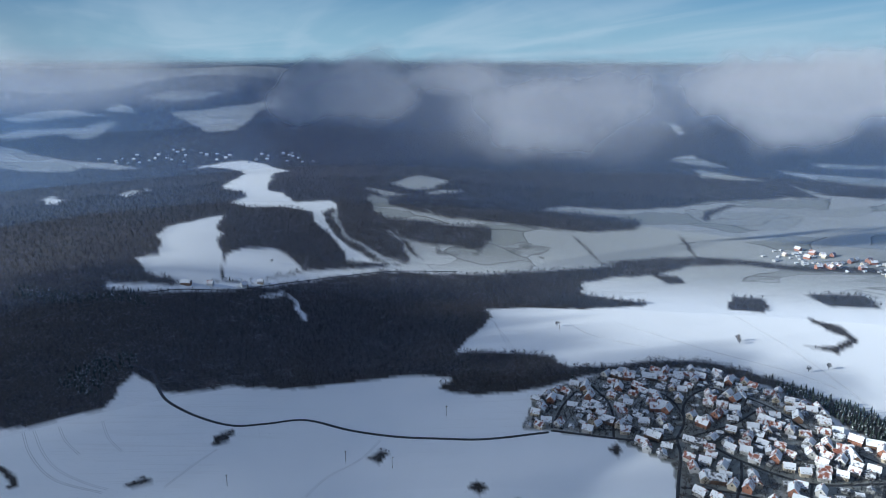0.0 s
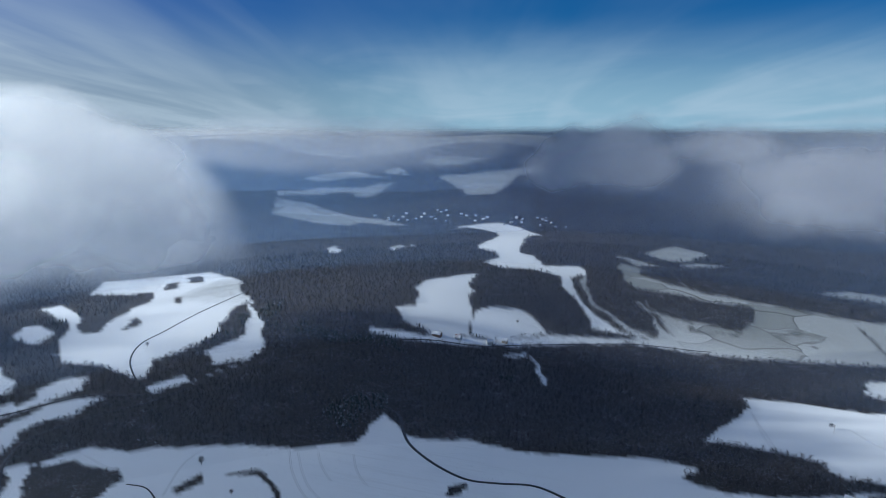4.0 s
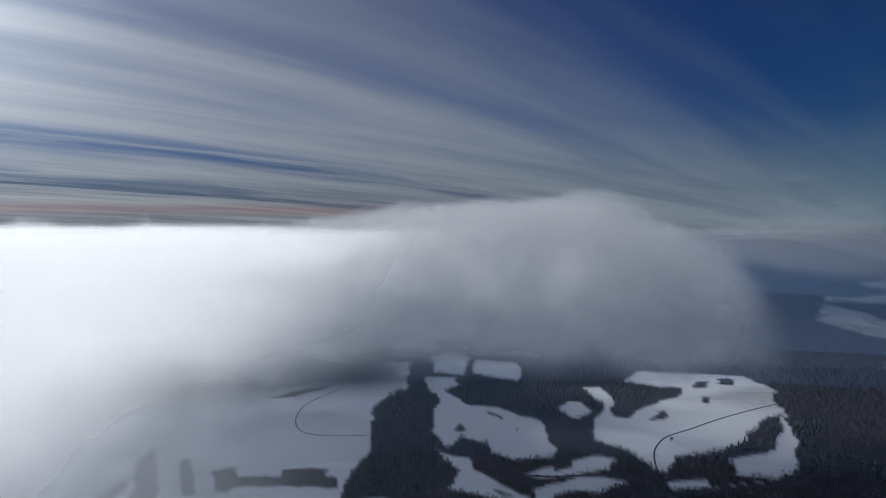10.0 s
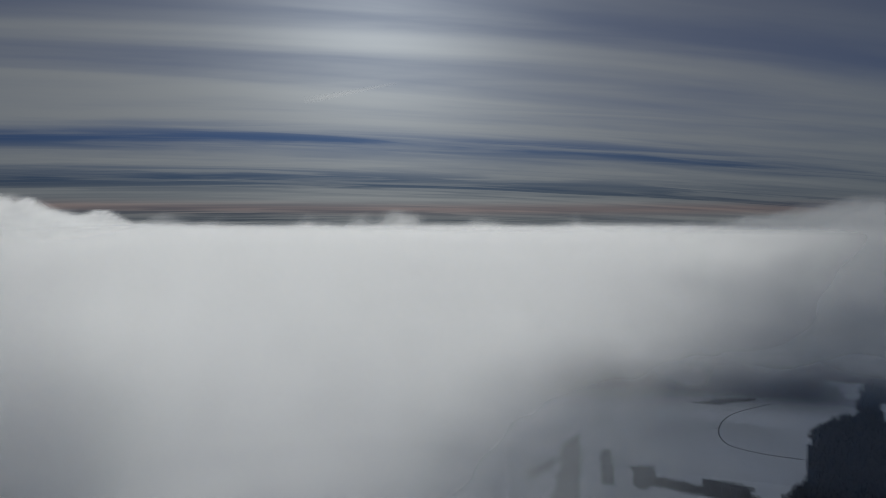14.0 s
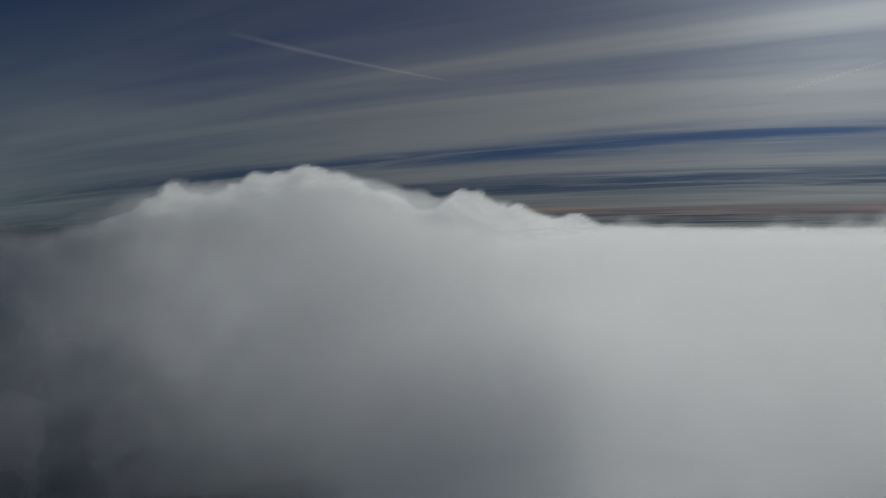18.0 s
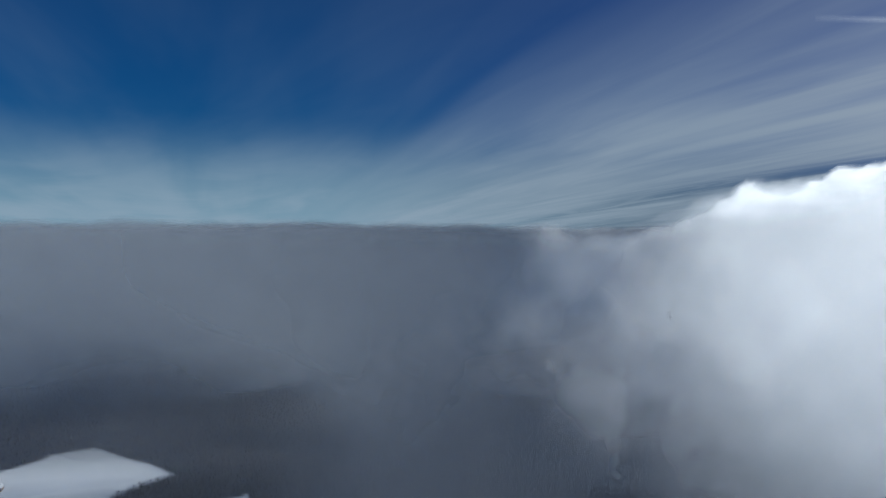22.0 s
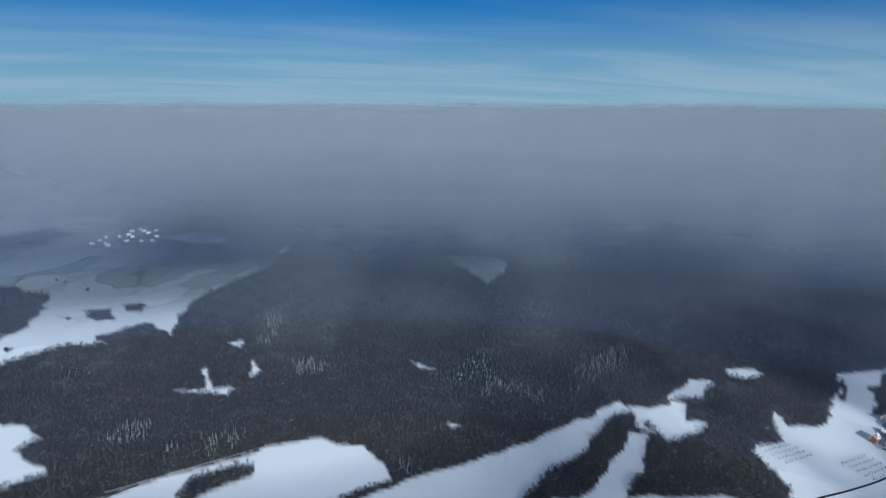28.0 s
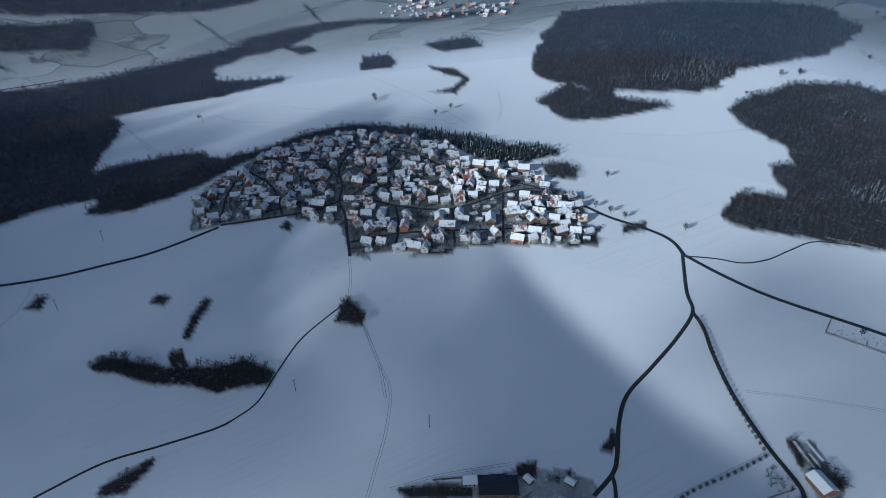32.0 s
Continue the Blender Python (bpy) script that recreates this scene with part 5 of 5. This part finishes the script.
def cloud(name, label, radii, az0, az1, el0, el1, alpha, seed, lumpy=110.0, fine=1.0, mat=None, coil=0.0):
    """A cloud of soft layers, one behind the other; alpha gives how dense it is by heading and tilt, seen from its midst."""
    top = tagged(new(name), label, "cloud")
    a, e = np.arange(az0, az1 + 0.01, 0.55 * fine), np.arange(el0, el1 + 0.01, 0.32 * fine)
    A, E = [q.ravel() for q in np.meshgrid(a, e, indexing="ij")]
    na, ne = len(a), len(e)
    i, j = [q.ravel() for q in np.meshgrid(np.arange(na - 1), np.arange(ne - 1), indexing="ij")]
    F = np.stack([i * ne + j, (i + 1) * ne + j, (i + 1) * ne + j + 1, i * ne + j + 1], -1)
    rad = np.radians(A)
    wind = np.exp(coil * np.radians(12 * np.log1p(np.exp((A + 225) / 12)) - 6 * np.log1p(np.exp((A + 155) / 6)))) * (1 - 0.3 * (coil > 0))
    for r0, share, drop, patchy in radii:
        r = r0 * wind
        P = np.stack([r * np.sin(rad), r * np.cos(rad), EYE[2] + r * np.tan(np.radians(E))], -1)
        w = fbm(P + 1000 * seed, lumpy * 2.5, 3)
        rr = r * (0.97 + 0.06 * w)
        P = np.stack([rr * np.sin(rad), rr * np.cos(rad), EYE[2] + rr * np.tan(np.radians(E))], -1)
        d = fbm(P + 300 * seed, lumpy, 4 if fine == 1 else 6) - 0.5
        D = np.clip(alpha(A, E, d, drop), 0, 1) * share * np.clip(1 - patchy + patchy * (0.45 + 4.5 * d), 0, 1)
        D = D * smooth(2, 40, P[:, 2] - height(P[:, 0], P[:, 1]))
        D = D * smooth(el0, el0 + 3.5, E) if el0 > -24 else D
        keep = D[F].max(1) > 0.0005
        if keep.sum() < 4:
            continue
        F2 = F[keep]
        ids, inv = np.unique(F2, return_inverse=True)
        me = mesh_of("cloud_layer", P[ids], inv.reshape(F2.shape), mat or CLOUD, {"vapour": D[ids]}, flat=False)
        part("cloud_layer", me, CLOUD, top)
    return top


def below(top, E, k, soft=0.9):
    return smooth(-0.2, soft + 2.5 * k, top - E)


def swell(A):
    return 4.0 * np.exp(-(off(A, -144.0) / 7.5) ** 2) + 0.6 * np.exp(-(off(A, -132.5) / 3.0) ** 2) + 1.4 * np.exp(-(off(A, -157) / 5.0) ** 2)


def west_bank(A, E, d, k):
    top = 2.2 * np.exp(-(off(A, -61) / 10.0) ** 2) + 1.7 * np.exp(-(off(A, -47) / 7.0) ** 2) - 0.4 - 10 * smooth(-42, -33, A) + 6.5 * d - k
    low = -10.5 + 6.0 * d
    return below(top, E, k, 0.4 + 3.0 * smooth(-52, -38, A)) * smooth(-1.5, 5.5, E - low) * smooth(-92, -74, A) * (1 - smooth(-52, -29, A + 26 * d))


def sun_fog(A, E, d, k):
    top = 1.8 * d - 0.05 - k + 0.9 * swell(A) * (1 - smooth(-128, -122, A))
    full = 1 - smooth(-96, -80, A + 40 * d)
    veil_ = (1 - smooth(-82, -70, A + 20 * d)) * (0.15 + 0.8 * smooth(-13, -5, E + 18 * d))
    edge = (0.3 + 0.7 * smooth(-154, -132, A + 30 * d)) * smooth(-162, -138, A + 30 * d)
    return below(top, E, k, 0.2 + 1.6 * (1 - smooth(-128, -120, A))) * np.maximum(full, veil_) * edge


def fog_core(A, E, d, k):
    return below(1.0 * d - 0.05, E, 0, 0.5) * (1 - smooth(-106, -78, A + 40 * d - 1.2 * (E + 18))) * smooth(-146, -122, A + 40 * d - 0.4 * (E + 8))


def far_fog(A, E, d, k):
    under = np.maximum(1 - smooth(-98, -88, A + 20 * d), smooth(-13, -6, E + 14 * d))
    return below(0.7 * d + 5 * d * (k > 0) - k, E, k, 0.5) * (1 - smooth(-74, -62, A + 14 * d)) * smooth(-180, -150, A + 40 * d) * under


def east_hump(A, E, d, k):
    top = swell(A) + 0.1 + 6.5 * d - k
    return below(top, E, k, 0.25) * smooth(-176, -144, A + 36 * d) * (1 - smooth(-126, -114, A))


def grey_fog(A, E, d, k):
    low = -9.5 + 9 * d - 14 * smooth(-200, -174, A)
    top = 0.1 + 2.2 * d
    return below(top, E, 0, 0.5) * smooth(-2.5, 5.5, E - low) * smooth(-330, -285, A) * (1 - smooth(-192, -170, A + 24 * d))


def shade_fog(A, E, d, k):
    return below(0.1 + 2.0 * d + 1.0 * swell(A), E, 0, 2.2) * (1 - smooth(-150, -118, A + 40 * d)) * (0.42 + 0.58 * smooth(-210, -178, A + 40 * d)) * smooth(-218, -184, A + 30 * d)


def mist_wall(A, E, d, k):
    low = -7.0 - 3.5 * smooth(-294, -272, A) + 7 * d - 16 * smooth(-204, -176, A)
    return below(0.2 + 1.6 * d, E, 0, 0.5) * smooth(-4.0, 5.5, E - low) * smooth(-312, -286, A + 20 * d) * (1 - smooth(-164, -150, A + 30 * d))


def north_puffs(A, E, d, k):
    s = 0
    for mid, wide, at, tall, most in ((-28, 12, -1.4, 1.5, 0.3), (-7, 6, -2.9, 2.1, 1), (8.5, 11, -3.3, 3.9, 1), (2, 5, -1.5, 2.2, 1), (27, 10, -2.0, 2.6, 1), (47, 13, -2.4, 3.0, 1)):
        q = np.hypot(off(A, mid) / wide, (E - at) / tall) + 3.0 * d
        s = np.maximum(s, most * (1 - smooth(0.4, 1.2, q)))
    return s


def far_stratus(A, E, d, k):
    return smooth(0.0, 0.6, 0.15 + 1.0 * d - E) * smooth(-0.5, 2.5, E + 3.6 - 8 * d)


def veils(r0, r1, n, share, patchy, drop=0.0):
    """Thin layers evenly spaced from one radius to another."""
    return [(r0 + (r1 - r0) * i / (n - 1), share, drop, patchy) for i in range(n)]


cloud("cloud", "bright white cumulus bank with a dark soft underside", veils(770, 860, 6, 0.235, 0.75) + [(925, 0.85, 0.3, 0)] + veils(990, 1180, 4, 0.235, 0, 1.2) + [(1080, 0.85, 1.2, 0), (1230, 0.9, 1.0, 0), (1400, 0.9, 1.0, 0)], -98, -26, -19, 6, west_bank, 1, 120.0, 0.75, BANK)
cloud("cloud", "dense white fog bank glowing below the sun", veils(380, 510, 6, 0.235, 0.55), -184, -58, -26, 7, sun_fog, 2, 280.0, 0.8)
cloud("cloud", "glowing heart of the white fog bank", [(710, 0.94, 0, 0)], -170, -58, -26, 1.5, fog_core, 8, 280.0, 0.8)
cloud("cloud", "wide white cloud sea reaching to the horizon", [(1300, 0.6, 1.5, 0), (1600, 0.9, 0.8, 0), (1950, 0.9, 0.4, 0), (2400, 0.8, 0, 0), (3400, 0.8, 0, 0)], -184, -58, -24.5, 1.5, far_fog, 6, 150.0)
cloud("cloud", "towering white cloud with ragged curling rim", veils(920, 1020, 4, 0.235, 0.5) + [(1045, 0.88, 0.0, 0), (1062, 0.85, 0.5, 0)], -180, -108, -26, 8, east_hump, 3, 96.0, 0.65)
cloud("cloud", "grey misty cloud lying over dark forest", veils(750, 1660, 6, 0.23, 0.5), -332, -152, -26, 2, grey_fog, 4, 190.0, 0.8, SHADED_MIST, 0.75)
cloud("cloud", "dense grey fog over the southern forest", [(500, 0.6, 0, 0.4), (700, 0.85, 0, 0.1), (870, 0.9, 0, 0)], -222, -152, -26, 2, lambda A, E, d, k: grey_fog(A, E, d, k) * smooth(-216, -188, A + 20 * d), 14, 190.0, 0.8, SHADED_MIST, 0.75)
cloud("cloud", "dim grey fog in the shade of the bright bank", veils(250, 370, 6, 0.2, 0.5), -238, -104, -27, 7, shade_fog, 9, 170.0, 0.9, SHADED_MIST, 0.75)
cloud("cloud", "thin grey veil drifting under the fog bank", veils(430, 640, 5, 0.21, 0.9), -92, -56, -27, -6, lambda A, E, d, k: smooth(-90, -78, A + 40 * d) * (1 - smooth(-84, -70, A + 30 * d)) * (1 - smooth(-14, -8, E + 20 * d)), 12, 90.0, 0.8, SHADED_MIST)
cloud("cloud", "loose wisps of mist over the forest", veils(620, 1050, 5, 0.07, 1.0), -310, -185, -22, -6, lambda A, E, d, k: smooth(-308, -290, A) * (1 - smooth(-200, -186, A)) * smooth(-20, -12, E + 20 * d) * (1 - smooth(-9, -6, E)), 13, 130.0, 0.9, SHADED_MIST)
cloud("cloud", "thick grey wall of mist over the far forest", [(1560, 0.9, 0, 0.15), (2100, 0.9, 0, 0)], -316, -148, -20, 2, mist_wall, 10, 240.0, 0.8, SHADED_MIST, 0.75)
cloud("cloud", "lilac-grey drifting cloud over the valley", veils(1010, 1300, 6, 0.28, 0.6) + [(1345, 0.86, 0, 0)], -50, 66, -16, 4, north_puffs, 5, 190.0, 0.8, PUFF)
cloud("cloud", "distant band of lilac-grey stratus under the horizon", veils(3300, 4200, 4, 0.22, 0.4), -50, 66, -5.5, 1.2, far_stratus, 7, 420.0, 1.0, SHADED_MIST)

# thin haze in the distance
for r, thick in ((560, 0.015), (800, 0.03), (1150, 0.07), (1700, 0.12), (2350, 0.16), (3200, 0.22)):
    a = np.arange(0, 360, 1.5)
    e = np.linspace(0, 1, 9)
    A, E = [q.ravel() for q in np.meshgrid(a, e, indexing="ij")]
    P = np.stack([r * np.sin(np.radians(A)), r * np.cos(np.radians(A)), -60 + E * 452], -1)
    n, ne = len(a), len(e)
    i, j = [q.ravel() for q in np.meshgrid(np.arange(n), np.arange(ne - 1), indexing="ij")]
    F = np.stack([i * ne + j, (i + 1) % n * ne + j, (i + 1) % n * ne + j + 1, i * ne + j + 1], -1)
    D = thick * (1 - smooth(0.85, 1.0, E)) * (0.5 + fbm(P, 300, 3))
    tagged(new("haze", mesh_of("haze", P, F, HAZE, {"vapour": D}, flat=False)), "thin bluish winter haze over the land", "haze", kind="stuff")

# the far cloud deck that closes the horizon
a = np.arange(0, 360, 0.4)
e = np.linspace(0, 1, 15)
A, E = [q.ravel() for q in np.meshgrid(a, e, indexing="ij")]
P0 = np.stack([4800 * np.sin(np.radians(A)), 4800 * np.cos(np.radians(A)), 0 * A], -1)
crest = 400 + 24 * (fbm(P0, 350, 5) - 0.45)
rr = 4800 - 50 * (fbm(P0 + np.stack([0 * E, 0 * E, 900 * E], -1), 350, 4) - 0.5)
P = np.stack([rr * np.sin(np.radians(A)), rr * np.cos(np.radians(A)), -80 + E * (crest + 80)], -1)
n, ne = len(a), len(e)
i, j = [q.ravel() for q in np.meshgrid(np.arange(n), np.arange(ne - 1), indexing="ij")]
F = np.stack([i * ne + j, (i + 1) % n * ne + j, (i + 1) % n * ne + j + 1, i * ne + j + 1], -1)
tagged(new("backdrop", mesh_of("backdrop", P, F, SHADED_MIST, {"vapour": 0.97 * (1 - smooth(0.93, 1.0, E))}, flat=False)), "distant grey-blue deck of cloud along the horizon", "cloud deck", kind="structure")

# ---- vapour trails high up ----


def trail(az0, el0, az1, el1, wide, dense):
    n = 160
    v, dens = [], []
    for i in range(n + 1):
        t = i / n
        a, e = radians(az0 + (az1 - az0) * t), radians(el0 + (el1 - el0) * t)
        p = Vector((math.sin(a) * math.cos(e), math.cos(a) * math.cos(e), math.sin(e))) * 4400 + Vector(EYE)
        for k in (-1, 0, 1):
            v.append(p + Vector((0, 0, k * wide * (0.35 + 0.65 * (1 - t)))))
            dens.append(dense * (k == 0) * min(1, 4 * t + 0.2, 4 * (1 - t) + 0.1))
    f = [(i * 3 + k, i * 3 + 3 + k, i * 3 + 4 + k, i * 3 + 1 + k) for i in range(n) for k in (0, 1)]
    tagged(new("contrail", mesh_of("contrail", v, f, CLOUD, {"vapour": dens}, flat=False)), "thin white vapour trail across the blue sky", "contrail")


trail(-108.8, 10.0, -101.3, 11.6, 26, 0.3)
trail(-151.6, 14.9, -133.5, 11.8, 24, 0.16)
